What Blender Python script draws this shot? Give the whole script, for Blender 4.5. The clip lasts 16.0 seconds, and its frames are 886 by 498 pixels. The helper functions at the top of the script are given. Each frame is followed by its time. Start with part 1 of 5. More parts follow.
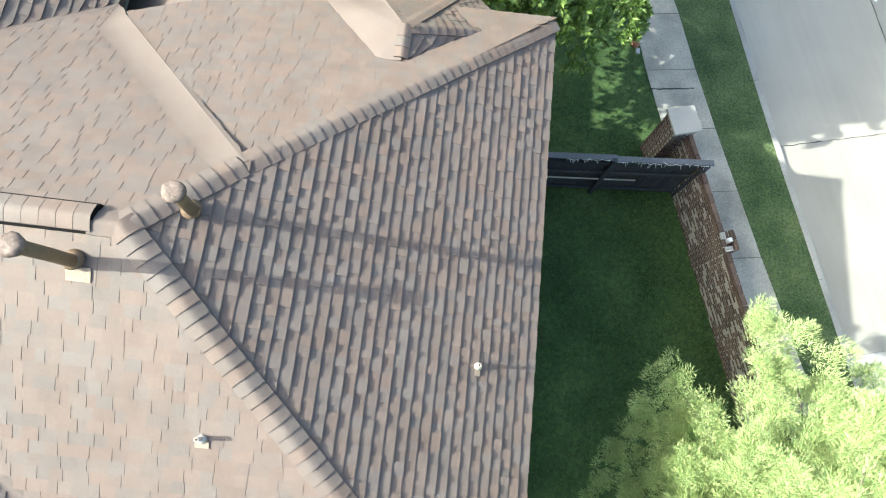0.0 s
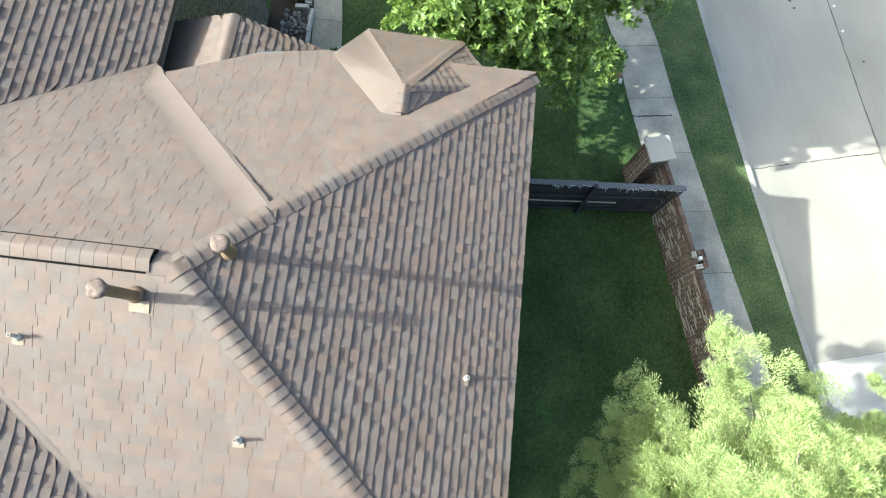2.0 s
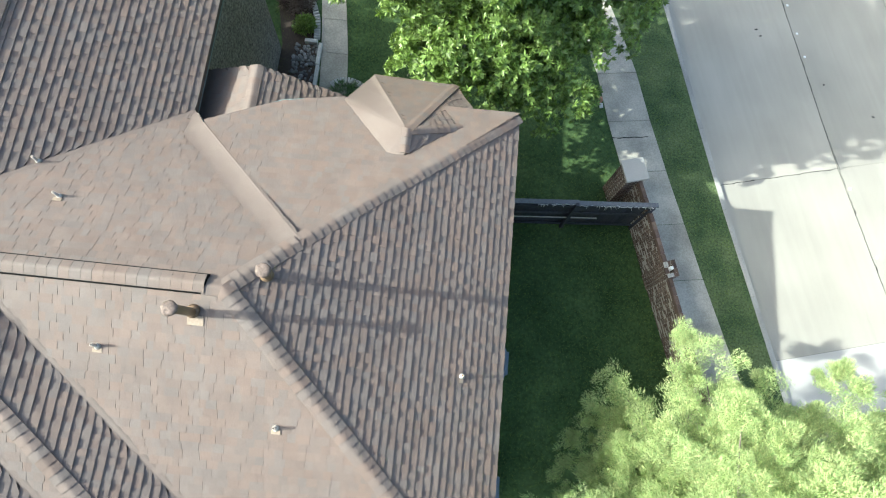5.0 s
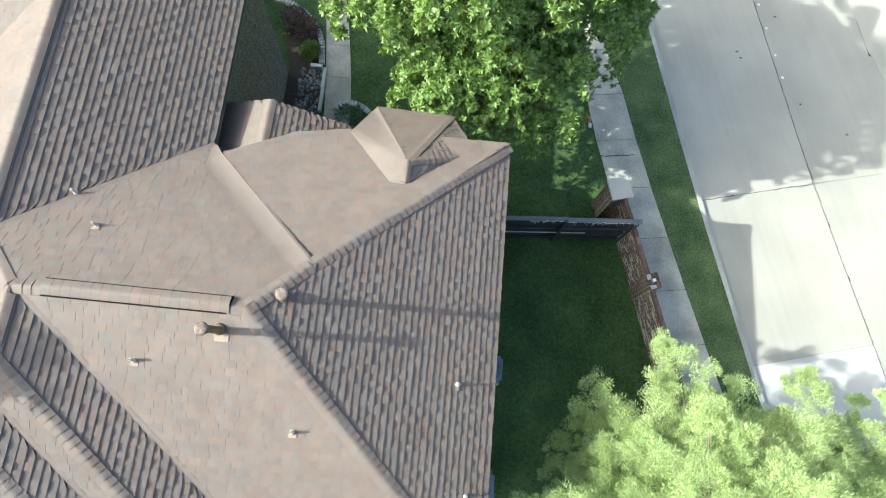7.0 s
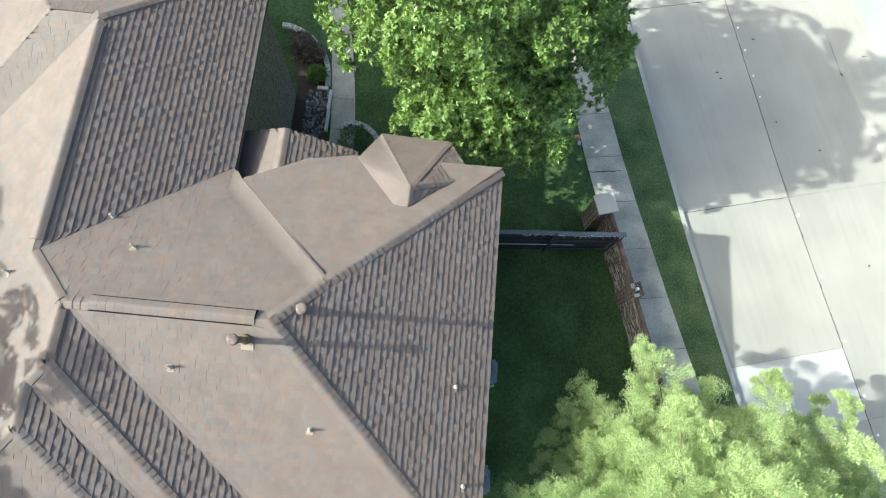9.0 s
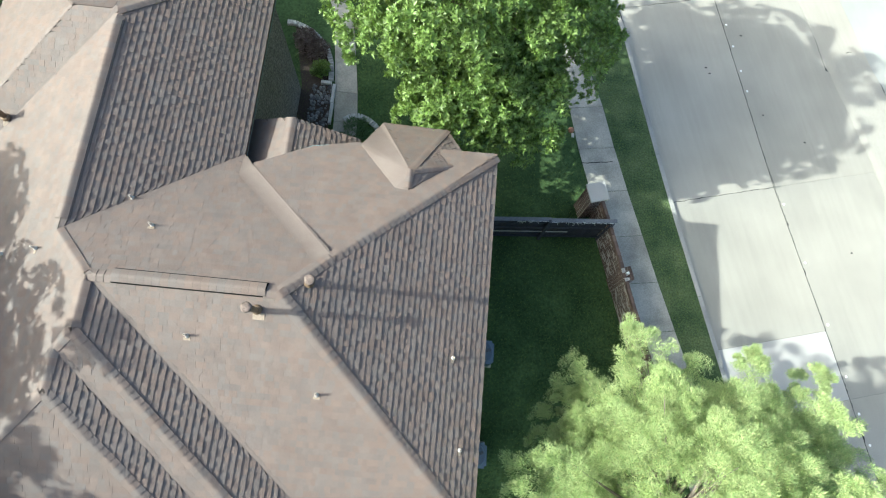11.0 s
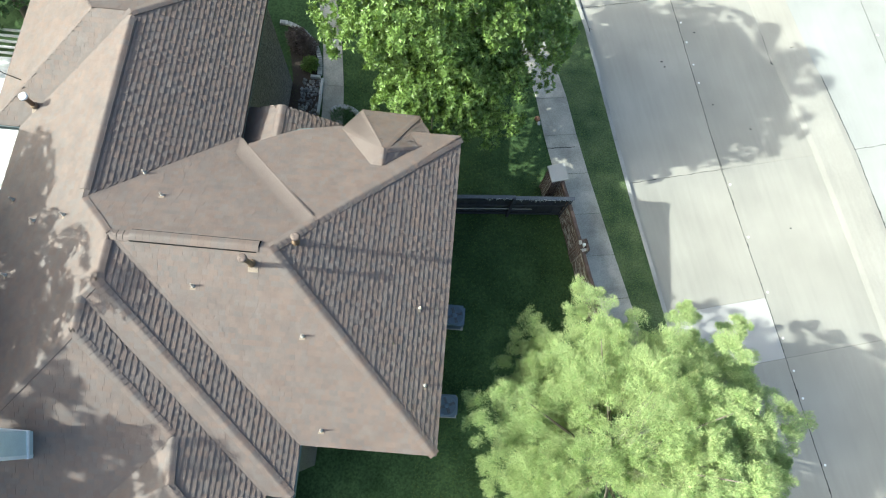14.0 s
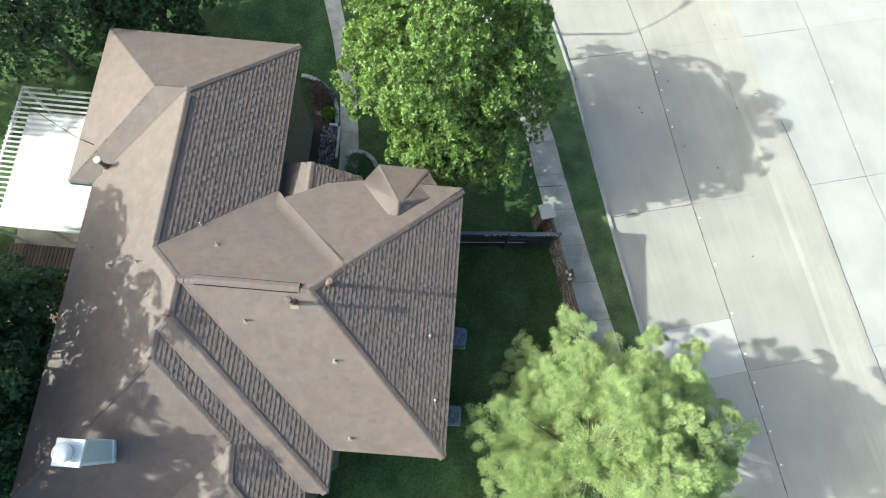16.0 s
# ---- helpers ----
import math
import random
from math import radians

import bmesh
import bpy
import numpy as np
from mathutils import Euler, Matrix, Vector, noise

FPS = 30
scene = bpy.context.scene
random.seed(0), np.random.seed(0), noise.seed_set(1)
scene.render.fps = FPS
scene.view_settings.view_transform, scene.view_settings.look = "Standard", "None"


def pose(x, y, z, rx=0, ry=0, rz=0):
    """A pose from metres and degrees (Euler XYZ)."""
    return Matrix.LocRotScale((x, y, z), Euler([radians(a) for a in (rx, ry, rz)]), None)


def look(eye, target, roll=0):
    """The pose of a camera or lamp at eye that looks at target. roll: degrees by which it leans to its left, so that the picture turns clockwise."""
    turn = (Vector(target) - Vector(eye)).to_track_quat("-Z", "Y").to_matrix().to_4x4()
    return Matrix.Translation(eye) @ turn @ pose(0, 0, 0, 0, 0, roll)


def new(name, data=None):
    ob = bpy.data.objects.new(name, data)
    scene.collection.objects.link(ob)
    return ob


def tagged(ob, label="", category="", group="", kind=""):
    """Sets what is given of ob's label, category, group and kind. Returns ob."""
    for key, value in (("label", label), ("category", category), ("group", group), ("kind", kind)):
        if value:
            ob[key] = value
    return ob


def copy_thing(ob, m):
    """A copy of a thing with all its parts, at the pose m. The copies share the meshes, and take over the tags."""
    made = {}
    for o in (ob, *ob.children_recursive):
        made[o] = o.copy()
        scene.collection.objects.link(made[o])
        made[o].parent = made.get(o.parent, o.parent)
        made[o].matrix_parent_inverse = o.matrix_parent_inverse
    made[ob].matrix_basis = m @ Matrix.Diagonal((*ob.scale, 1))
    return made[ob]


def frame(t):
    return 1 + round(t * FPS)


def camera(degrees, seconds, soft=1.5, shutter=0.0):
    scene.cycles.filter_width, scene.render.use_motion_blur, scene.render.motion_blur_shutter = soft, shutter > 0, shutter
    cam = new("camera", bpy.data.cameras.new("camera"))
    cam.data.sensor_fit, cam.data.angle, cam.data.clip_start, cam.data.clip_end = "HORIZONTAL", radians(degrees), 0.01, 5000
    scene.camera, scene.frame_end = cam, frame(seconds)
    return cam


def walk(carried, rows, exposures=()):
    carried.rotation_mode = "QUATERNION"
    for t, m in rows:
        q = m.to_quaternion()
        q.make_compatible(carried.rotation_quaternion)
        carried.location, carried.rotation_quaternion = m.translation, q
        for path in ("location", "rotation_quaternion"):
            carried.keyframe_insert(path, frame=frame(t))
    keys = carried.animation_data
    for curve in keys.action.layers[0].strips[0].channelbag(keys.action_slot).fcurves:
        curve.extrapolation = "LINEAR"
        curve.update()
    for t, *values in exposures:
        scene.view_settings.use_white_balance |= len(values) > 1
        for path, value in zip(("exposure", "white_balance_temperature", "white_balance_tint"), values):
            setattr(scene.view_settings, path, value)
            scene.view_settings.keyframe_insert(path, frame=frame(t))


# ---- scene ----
cam = camera(72.0, 16.0, soft=1.1)
PATH = [
    (0, (-1.422, -1.379, 12.736), (-1.364, -0.828, 10.815), 12.6),
    (0.5, (-1.515, -1.339, 13.263), (-1.458, -0.792, 11.34), 12.5),
    (1, (-1.545, -1.397, 13.551), (-1.491, -0.849, 11.628), 12.2),
    (1.5, (-1.501, -1.416, 13.771), (-1.447, -0.867, 11.848), 12.2),
    (2, (-1.406, -1.33, 14.036), (-1.353, -0.78, 12.114), 12.0),
    (2.5, (-1.486, -1.274, 14.553), (-1.431, -0.724, 12.631), 12.0),
    (3, (-1.49, -1.319, 15.009), (-1.437, -0.764, 13.088), 11.7),
    (3.5, (-1.447, -1.409, 15.155), (-1.393, -0.853, 13.234), 11.7),
    (6, (-1.47, -1.495, 16.159), (-1.416, -0.941, 14.238), 11.4),
    (6.5, (-1.502, -1.44, 16.466), (-1.447, -0.886, 14.545), 11.5),
    (7, (-1.479, -1.437, 16.759), (-1.424, -0.881, 14.839), 11.3),
    (7.5, (-1.509, -1.469, 17.068), (-1.453, -0.914, 15.147), 11.4),
    (8, (-1.519, -1.491, 17.397), (-1.463, -0.935, 15.477), 11.3),
    (8.5, (-1.552, -1.481, 17.765), (-1.494, -0.925, 15.845), 11.4),
    (10.8, (-1.557, -1.961, 18.653), (-1.497, -1.389, 16.737), 11.4),
    (11, (-1.488, -2.148, 18.688), (-1.43, -1.584, 16.77), 11.3),
    (11.5, (-1.197, -2.847, 18.663), (-1.14, -2.286, 16.744), 11.3),
    (12, (-0.922, -3.221, 18.759), (-0.863, -2.662, 16.84), 11.5),
    (12.5, (-0.861, -3.287, 18.876), (-0.801, -2.729, 16.957), 11.5),
    (13, (-0.75, -3.308, 19.046), (-0.691, -2.748, 17.127), 11.3),
    (13.5, (-0.64, -3.473, 19.686), (-0.582, -2.911, 17.768), 11.1),
    (14, (-0.71, -3.47, 20.566), (-0.65, -2.907, 18.648), 11.2),
    (14.5, (-0.77, -3.476, 21.379), (-0.71, -2.908, 19.462), 11.0),
    (15, (-0.874, -3.488, 22.234), (-0.813, -2.918, 20.318), 11.1),
    (15.5, (-1.019, -3.451, 23.006), (-0.956, -2.879, 21.09), 11.1),
    (16, (-1.103, -3.417, 23.725), (-1.04, -2.84, 21.811), 11.0),
]
EXPOSURES = [(0, 1.84, 6330, -3.5), (2, 1.74, 6300, -3.5), (3.5, 1.60, 6250, -3.5), (7, 1.57, 6140, -4.5), (8, 1.36, 6100, -4.5), (11, 1.36, 6100, -4.5), (13.5, 1.32, 6130, -4.5), (16, 1.14, 6150, -4.5)]
walk(cam, [(t, look(eye, target, roll)) for t, eye, target, roll in PATH],
     exposures=EXPOSURES)

# ---- light ----
SUN = Vector((-7.99, -0.99, 5.55)).normalized()
world = bpy.data.worlds.new("sky")
scene.world = world
world.use_nodes = True
wn = world.node_tree
sky = wn.nodes.new("ShaderNodeTexSky")
sky.sky_type, sky.sun_disc = "NISHITA", False
sky.air_density, sky.dust_density, sky.ozone_density = 0.78, 5.6, 1.25
sky.sun_elevation, sky.sun_rotation = math.asin(SUN.z), math.atan2(SUN.x, SUN.y)
wn.links.new(sky.outputs[0], wn.nodes["Background"].inputs[0])
wn.nodes["Background"].inputs[1].default_value = 0.142
sun_data = bpy.data.lights.new("sun", "SUN")
sun_data.energy, sun_data.angle, sun_data.color = 3.15, radians(0.55), (1.0, 0.958, 0.90)
sun = new("sun", sun_data)
sun.matrix_world = look(SUN * 60, (0, 0, 0))


# ---- materials ----
def material(name, colour, rough=0.8, metal=0.0, grain=0.12, scale=30.0, blotch=0.1, blotch_scale=1.5, bump=0.2, bump_scale=60.0, random_tint=0.0, island=False, second=None, spec=0.5, powder=0.0, streak=0.0):
    """A surface with a fine grain, broad blotches, a little relief and, for pieces, a tint that differs from piece to piece."""
    m = bpy.data.materials.new(name)
    m.use_nodes = True
    n, l = m.node_tree.nodes, m.node_tree.links
    b = n["Principled BSDF"]
    b.inputs["Roughness"].default_value, b.inputs["Metallic"].default_value = rough, metal
    b.inputs["Specular IOR Level"].default_value = spec
    b.inputs["Diffuse Roughness"].default_value = powder
    where = n.new("ShaderNodeNewGeometry")
    fine, broad, tooth = n.new("ShaderNodeTexNoise"), n.new("ShaderNodeTexNoise"), n.new("ShaderNodeTexNoise")
    for node, sc, detail in ((fine, scale, 3.0), (broad, blotch_scale, 4.0), (tooth, bump_scale, 3.0)):
        node.inputs["Scale"].default_value, node.inputs["Detail"].default_value = sc, detail
        l.new(where.outputs["Position"], node.inputs["Vector"])

    def ramp(source, lo, hi):
        r = n.new("ShaderNodeMapRange")
        r.inputs[1].default_value, r.inputs[2].default_value = 0.3, 0.7
        r.inputs[3].default_value, r.inputs[4].default_value = lo, hi
        l.new(source, r.inputs[0])
        return r.outputs[0]

    def times(a, c):
        t = n.new("ShaderNodeMath")
        t.operation = "MULTIPLY"
        l.new(a, t.inputs[0]), l.new(c, t.inputs[1])
        return t.outputs[0]

    base = n.new("ShaderNodeMix")
    base.data_type = "RGBA"
    base.inputs[6].default_value, base.inputs[7].default_value = (*colour, 1), (*(second or colour), 1)
    value = times(ramp(fine.outputs[0], 1 - grain, 1 + grain), ramp(broad.outputs[0], 1 - blotch, 1 + blotch))
    if streak:
        lane = n.new("ShaderNodeMapping")
        lane.vector_type = "TEXTURE"
        lane.inputs["Rotation"].default_value, lane.inputs["Scale"].default_value = (0, 0, radians(15.5)), (0.16, 5.0, 1.0)
        worn = n.new("ShaderNodeTexNoise")
        worn.inputs["Scale"].default_value, worn.inputs["Detail"].default_value = 1.0, 5.0
        l.new(where.outputs["Position"], lane.inputs["Vector"]), l.new(lane.outputs[0], worn.inputs["Vector"])
        value = times(value, ramp(worn.outputs[0], 1 - streak, 1 + streak))
    if random_tint:
        if island:
            rnd = where.outputs["Random Per Island"]
        else:
            info = n.new("ShaderNodeObjectInfo")
            rnd = info.outputs["Random"]
        r = n.new("ShaderNodeMapRange")
        r.inputs[3].default_value, r.inputs[4].default_value = 1 - random_tint, 1 + random_tint
        l.new(rnd, r.inputs[0])
        value = times(value, r.outputs[0])
        mix_up = n.new("ShaderNodeMath")
        mix_up.operation = "FRACT"
        mul = n.new("ShaderNodeMath")
        mul.operation = "MULTIPLY"
        mul.inputs[1].default_value = 7.31
        l.new(rnd, mul.inputs[0]), l.new(mul.outputs[0], mix_up.inputs[0])
        l.new(mix_up.outputs[0], base.inputs[0])
    else:
        l.new(ramp(broad.outputs[0], 0, 1), base.inputs[0])
    tint = n.new("ShaderNodeVectorMath")
    tint.operation = "SCALE"
    l.new(base.outputs[2], tint.inputs[0]), l.new(value, tint.inputs["Scale"])
    l.new(tint.outputs[0], b.inputs["Base Color"])
    if bump:
        bm_node = n.new("ShaderNodeBump")
        bm_node.inputs["Strength"].default_value, bm_node.inputs["Distance"].default_value = bump, 0.01
        l.new(tooth.outputs[0], bm_node.inputs["Height"]), l.new(bm_node.outputs[0], b.inputs["Normal"])
    return m


def leafy(m, amount, tint):
    """Lets light through a leaf."""
    n, l = m.node_tree.nodes, m.node_tree.links
    out = [x for x in n if x.type == "OUTPUT_MATERIAL"][0]
    b = n["Principled BSDF"]
    tr, mix = n.new("ShaderNodeBsdfTranslucent"), n.new("ShaderNodeMixShader")
    src = b.inputs["Base Color"].links[0].from_socket
    gain = n.new("ShaderNodeVectorMath")
    gain.operation = "MULTIPLY"
    gain.inputs[1].default_value = tint
    l.new(src, gain.inputs[0]), l.new(gain.outputs[0], tr.inputs["Color"])
    mix.inputs[0].default_value = amount
    l.new(b.outputs[0], mix.inputs[1]), l.new(tr.outputs[0], mix.inputs[2]), l.new(mix.outputs[0], out.inputs[0])
    return m


SHINGLE_LOOK = dict(rough=0.62, grain=0.22, scale=160, blotch=0.09, blotch_scale=2.2, bump=0.3, bump_scale=200, spec=0.4, powder=0.0)
M_SHINGLE = material("roof_shingle", (0.166, 0.1215, 0.101), random_tint=0.06, island=True, second=(0.146, 0.123, 0.112), **SHINGLE_LOOK)
M_SHINGLE_ONE = material("roof_shingle_single", (0.166, 0.1215, 0.101), random_tint=0.06, second=(0.146, 0.123, 0.112), **SHINGLE_LOOK)
# shingle colour darkened to hold back the sun's brightness on west-facing faces
M_WOVEN_DIM = material("woven_shingle_dimmed", (0.145, 0.113, 0.099), second=(0.140, 0.114, 0.101), **SHINGLE_LOOK)
M_EDGES = material("asphalt_cut_edge", (0.030, 0.026, 0.024), 0.95, bump=0)
M_DECK = material("roof_felt", (0.09, 0.07, 0.06), 0.95, random_tint=0)
M_WALL = material("house_brick", (0.23, 0.20, 0.175), 0.9, grain=0.7, scale=22, blotch=0.3, blotch_scale=5, bump=0.8, bump_scale=25, second=(0.16, 0.15, 0.135))
M_PALE_CONCRETE = material("pale_street_concrete", (0.350, 0.352, 0.325), 0.85, streak=0.03, grain=0.14, scale=45, blotch=0.10, blotch_scale=0.5, bump=0.12, random_tint=0.05, second=(0.338, 0.342, 0.32))
M_CONCRETE = material("street_concrete", (0.358, 0.338, 0.290), 0.85, streak=0.04, grain=0.16, scale=45, blotch=0.10, blotch_scale=0.5, bump=0.12, random_tint=0.05, second=(0.342, 0.328, 0.288))
M_NEW_CONCRETE = material("new_concrete", (0.46, 0.445, 0.415), 0.85, grain=0.04, scale=45, blotch=0.04, bump=0.1)
M_WALK = material("pavement_concrete", (0.43, 0.40, 0.335), 0.88, grain=0.16, scale=26, blotch=0.26, blotch_scale=1.6, bump=0.15, random_tint=0.08, second=(0.365, 0.345, 0.30))
M_KERB = material("kerb_concrete", (0.40, 0.385, 0.345), 0.88, grain=0.14, scale=30, blotch=0.18, blotch_scale=1.2, bump=0.15, random_tint=0.08, second=(0.34, 0.335, 0.31))
M_JOINT = material("joint_tar", (0.035, 0.033, 0.03), 0.8)
M_GRASS = material("grass", (0.050, 0.094, 0.034), 0.9, grain=0.35, scale=14, blotch=0.3, blotch_scale=0.8, bump=0.5, bump_scale=40, second=(0.066, 0.106, 0.040), spec=0.15)
M_VERGE = material("verge_grass", (0.074, 0.122, 0.052), 0.9, grain=0.4, scale=18, blotch=0.3, blotch_scale=1.4, bump=0.5, bump_scale=40, second=(0.096, 0.124, 0.056), spec=0.15)
M_BLADE = material("grass_blade", (0.135, 0.20, 0.040), 0.7, random_tint=0.3, island=True, second=(0.135, 0.18, 0.065), grain=0.1, bump=0, spec=0.2)
M_LEAF_A = material("broad_leaf", (0.145, 0.232, 0.060), 0.38, random_tint=0.4, island=True, second=(0.225, 0.33, 0.092), spec=0.5, grain=0.05, bump=0)
M_LEAF_B = material("fine_leaf", (0.535, 0.57, 0.285), 0.5, random_tint=0.2, island=True, second=(0.275, 0.42, 0.165), grain=0.05, bump=0, spec=0.45)
M_LEAF_C = material("dark_leaf", (0.082, 0.155, 0.066), 0.42, random_tint=0.35, island=True, second=(0.125, 0.21, 0.085), grain=0.05, bump=0)
M_LEAF_D = material("bush_leaf", (0.10, 0.19, 0.09), 0.38, random_tint=0.35, island=True, second=(0.14, 0.24, 0.12), grain=0.05, bump=0)
for m, k in ((M_LEAF_D, 0.3), (M_LEAF_A, 0.3), (M_LEAF_B, 0.15), (M_LEAF_C, 0.25), (M_BLADE, 0.3)):
    leafy(m, k, (0.95, 1.12, 0.82) if m is M_LEAF_B else (1.3, 1.25, 0.7))
M_LEAF_E = material("brown_leaf", (0.13, 0.10, 0.08), 0.6, random_tint=0.35, island=True, second=(0.16, 0.12, 0.105), grain=0.05, bump=0)
M_BARK = material("bark", (0.20, 0.17, 0.14), 0.95, grain=0.3, scale=25, bump=0.8, bump_scale=30)
M_METAL = material("galvanised_steel", (0.52, 0.50, 0.46), 0.5, 0.5, grain=0.1, scale=20)
M_PIPE = material("brown_flue_pipe", (0.17, 0.115, 0.07), 0.6, 0.2, grain=0.15, scale=25)
M_CAPPED = material("weathered_vent_cap", (0.150, 0.112, 0.095), 0.7, 0.1, grain=0.3, scale=45, blotch=0.3, blotch_scale=14)
M_LEAD = material("pale_flashing", (0.30, 0.24, 0.185), 0.75, grain=0.15)
M_PVC = material("aged_plastic_pipe", (0.50, 0.43, 0.37), 0.6, grain=0.1)
M_WHITE = material("white_painted_metal", (0.80, 0.81, 0.80), 0.5, grain=0.04, blotch=0.05)
M_CHIMNEY = material("pale_chimney_metal", (0.60, 0.68, 0.68), 0.45, 0.1, grain=0.04, blotch=0.06, blotch_scale=3)
M_BLACK = material("black_vent", (0.012, 0.012, 0.012), 0.95, spec=0.05)
M_FASCIA = material("fascia_paint", (0.13, 0.17, 0.175), 0.6, grain=0.05)
M_FENCE = material("dark_stained_wood", (0.045, 0.05, 0.065), 0.75, grain=0.25, scale=18, blotch=0.2, bump=0.4, random_tint=0.2, second=(0.05, 0.05, 0.055))
M_RAIL = material("grey_wood", (0.14, 0.15, 0.17), 0.8, grain=0.2, scale=20, bump=0.3)
M_BRICK = material("brown_brick", (0.105, 0.074, 0.058), 0.9, grain=0.2, scale=50, bump=0.4, random_tint=0.35, second=(0.160, 0.110, 0.085))
M_BRICK_REST = material("brown_brick_rest", (0.105, 0.074, 0.058), 0.9, grain=0.2, scale=50, bump=0.4, random_tint=0.35, island=True, second=(0.160, 0.110, 0.085))
M_MORTAR = material("mortar", (0.48, 0.45, 0.40), 0.95, grain=0.15)
M_STONE = material("grey_gravel", (0.12, 0.125, 0.13), 0.85, random_tint=0.5, island=True, second=(0.24, 0.24, 0.24))
M_EDGE = material("pale_edging_stone", (0.52, 0.51, 0.48), 0.85, random_tint=0.15, second=(0.55, 0.54, 0.52))
M_SOIL = material("mulch", (0.06, 0.045, 0.035), 0.95, grain=0.4, scale=30)
M_AC = material("grey_blue_housing", (0.17, 0.225, 0.29), 0.5, 0.3, grain=0.06)
M_AC_DARK = material("dark_grille", (0.03, 0.035, 0.04), 0.6)
M_PATIO = material("patio_sheet", (0.66, 0.68, 0.67), 0.5, grain=0.06, blotch=0.14, blotch_scale=1.8, second=(0.55, 0.57, 0.56))
M_WOOD = material("weathered_wood", (0.15, 0.11, 0.09), 0.85, grain=0.25, scale=18, bump=0.3, random_tint=0.2)
M_TERRACOTTA = material("terracotta", (0.42, 0.20, 0.12), 0.8, grain=0.2)


# ---- small tools ----
def mesh_from(name, verts, faces, mat, smooth=False):
    me = bpy.data.meshes.new(name)
    me.from_pydata([tuple(v) for v in verts], [], faces)
    me.update()
    if mat:
        me.materials.append(mat)
    if smooth:
        me.polygons.foreach_set("use_smooth", [True] * len(me.polygons))
    return me


def part(name, data, mat=None, parent=None, label=""):
    """One mesh object under a thing; data is a bmesh or a mesh."""
    if isinstance(data, bmesh.types.BMesh):
        me = bpy.data.meshes.new(name)
        data.to_mesh(me)
        data.free()
        data = me
    if mat and not data.materials:
        data.materials.append(mat)
    ob = new(name, data)
    ob.parent = parent
    return tagged(ob, label)


def box_mesh(name, size, centre, mat, bevel=0.0, turn=None):
    bm = bmesh.new()
    bmesh.ops.create_cube(bm, size=1, matrix=Matrix.Translation(centre) @ (turn or Matrix()) @ Matrix.Diagonal((*size, 1)))
    if bevel:
        bmesh.ops.bevel(bm, geom=bm.edges[:], offset=bevel, segments=1, affect="EDGES")
    me = bpy.data.meshes.new(name)
    bm.to_mesh(me)
    bm.free()
    me.materials.append(mat)
    return me


def slab(name, ring, z0, z1, mat):
    """A flat slab over a plan outline."""
    n = len(ring)
    verts = [(x, y, z0) for x, y in ring] + [(x, y, z1) for x, y in ring]
    faces = [tuple(range(n - 1, -1, -1)), tuple(range(n, 2 * n))] + [(i, (i + 1) % n, n + (i + 1) % n, n + i) for i in range(n)]
    return mesh_from(name, verts, faces, mat)


# ---- roof plan: eaves, ridges and corners ----
ZE, ZR = 5.59, 7.48
A1 = (-4.1, 0, ZR)
P1, P2 = (-7.63, 0, ZR), (-7.63, -1.04, ZR)
NE, SE = (0, 4.1, ZE), (0, -4.1, ZE)
IN_SE, SE2, SE2B = (-3.16, -4.1, ZE), (-3.16, -5.25, ZE), (-3.75, -5.25, ZE)
RS, RN = (-8.65, 0.92, 6.98), (-8.65, 6.0, 6.98)
WC, HNE = (-5.82, 3.48, ZE), (-5.86, 8.82, ZE)
RW, HNW, HSW, IN_W = (-9.64, 6.0, 6.98), (-12.25, 8.75, ZE), (-12.25, 3.17, ZE), (-11.5, 3.17, ZE)
V, C2 = (-7.94, -1.37, 7.33), (-7.94, -2.12, 7.33)
HG, GS = (-5.76, -4.12, 6.42), (-5.66, -5.12, 6.42)
W_END, IN_G = (-11.5, -5.95, ZE), (-7.6, -5.95, ZE)
GSW, GSE = (-7.6, -7.05, ZE), (-3.75, -7.05, ZE)
VJ, VJL = (-3.28, 0.88, 7.075), (-3.40, 0.77, 7.062)
WR, WRL, N_IN, N_MID = (-5.50, 3.12, 5.895), (-5.76, 2.88, 5.915), (-4.30, 3.86, 5.70), (-3.3, 4.09, 5.595)
SLOPES = {
    "east_slope": [NE, VJ, A1, SE],
    "north_slope": [RS, P1, A1, VJL, WRL, WC],

    "front_north_slope": [NE, N_MID, N_IN, WR, VJ],
    "south_slope": [SE, A1, P1, IN_SE],
    "inner_east_slope": [IN_SE, P1, P2, SE2],
    "inner_south_slope": [SE2, P2, V, SE2B],
    "garage_east_slope": [SE2B, V, C2, HG, GS, GSE],
    "rear_south_slope": [C2, W_END, IN_G, HG],
    "garage_west_slope": [HG, IN_G, GSW, GS],
    "garage_south_slope": [GS, GSW, GSE],
    "west_slope": [RS, RN, IN_W, W_END, C2, V, P2, P1],
    "main_east_slope": [WC, HNE, RN, RS],
    "main_north_slope": [HNE, HNW, RW, RN],
    "wing_west_slope": [HNW, HSW, RW],
    "wing_south_slope": [HSW, IN_W, RN, RW],
}
# the bay roof and the little entry roof on the north side
B_TOP, B_RIDGE = (-1.98, 3.20, 6.31), (-1.99, 2.78, 6.22)
B_NW, B_NE = (-2.82, 4.93, 5.05), (-1.22, 4.90, 5.05)
B_W, B_V, B_E, B_H = (-3.22, 4.02, 5.61), (-2.30, 2.80, 6.17), (-0.79, 4.10, 5.60), (-1.02, 3.62, 5.82)


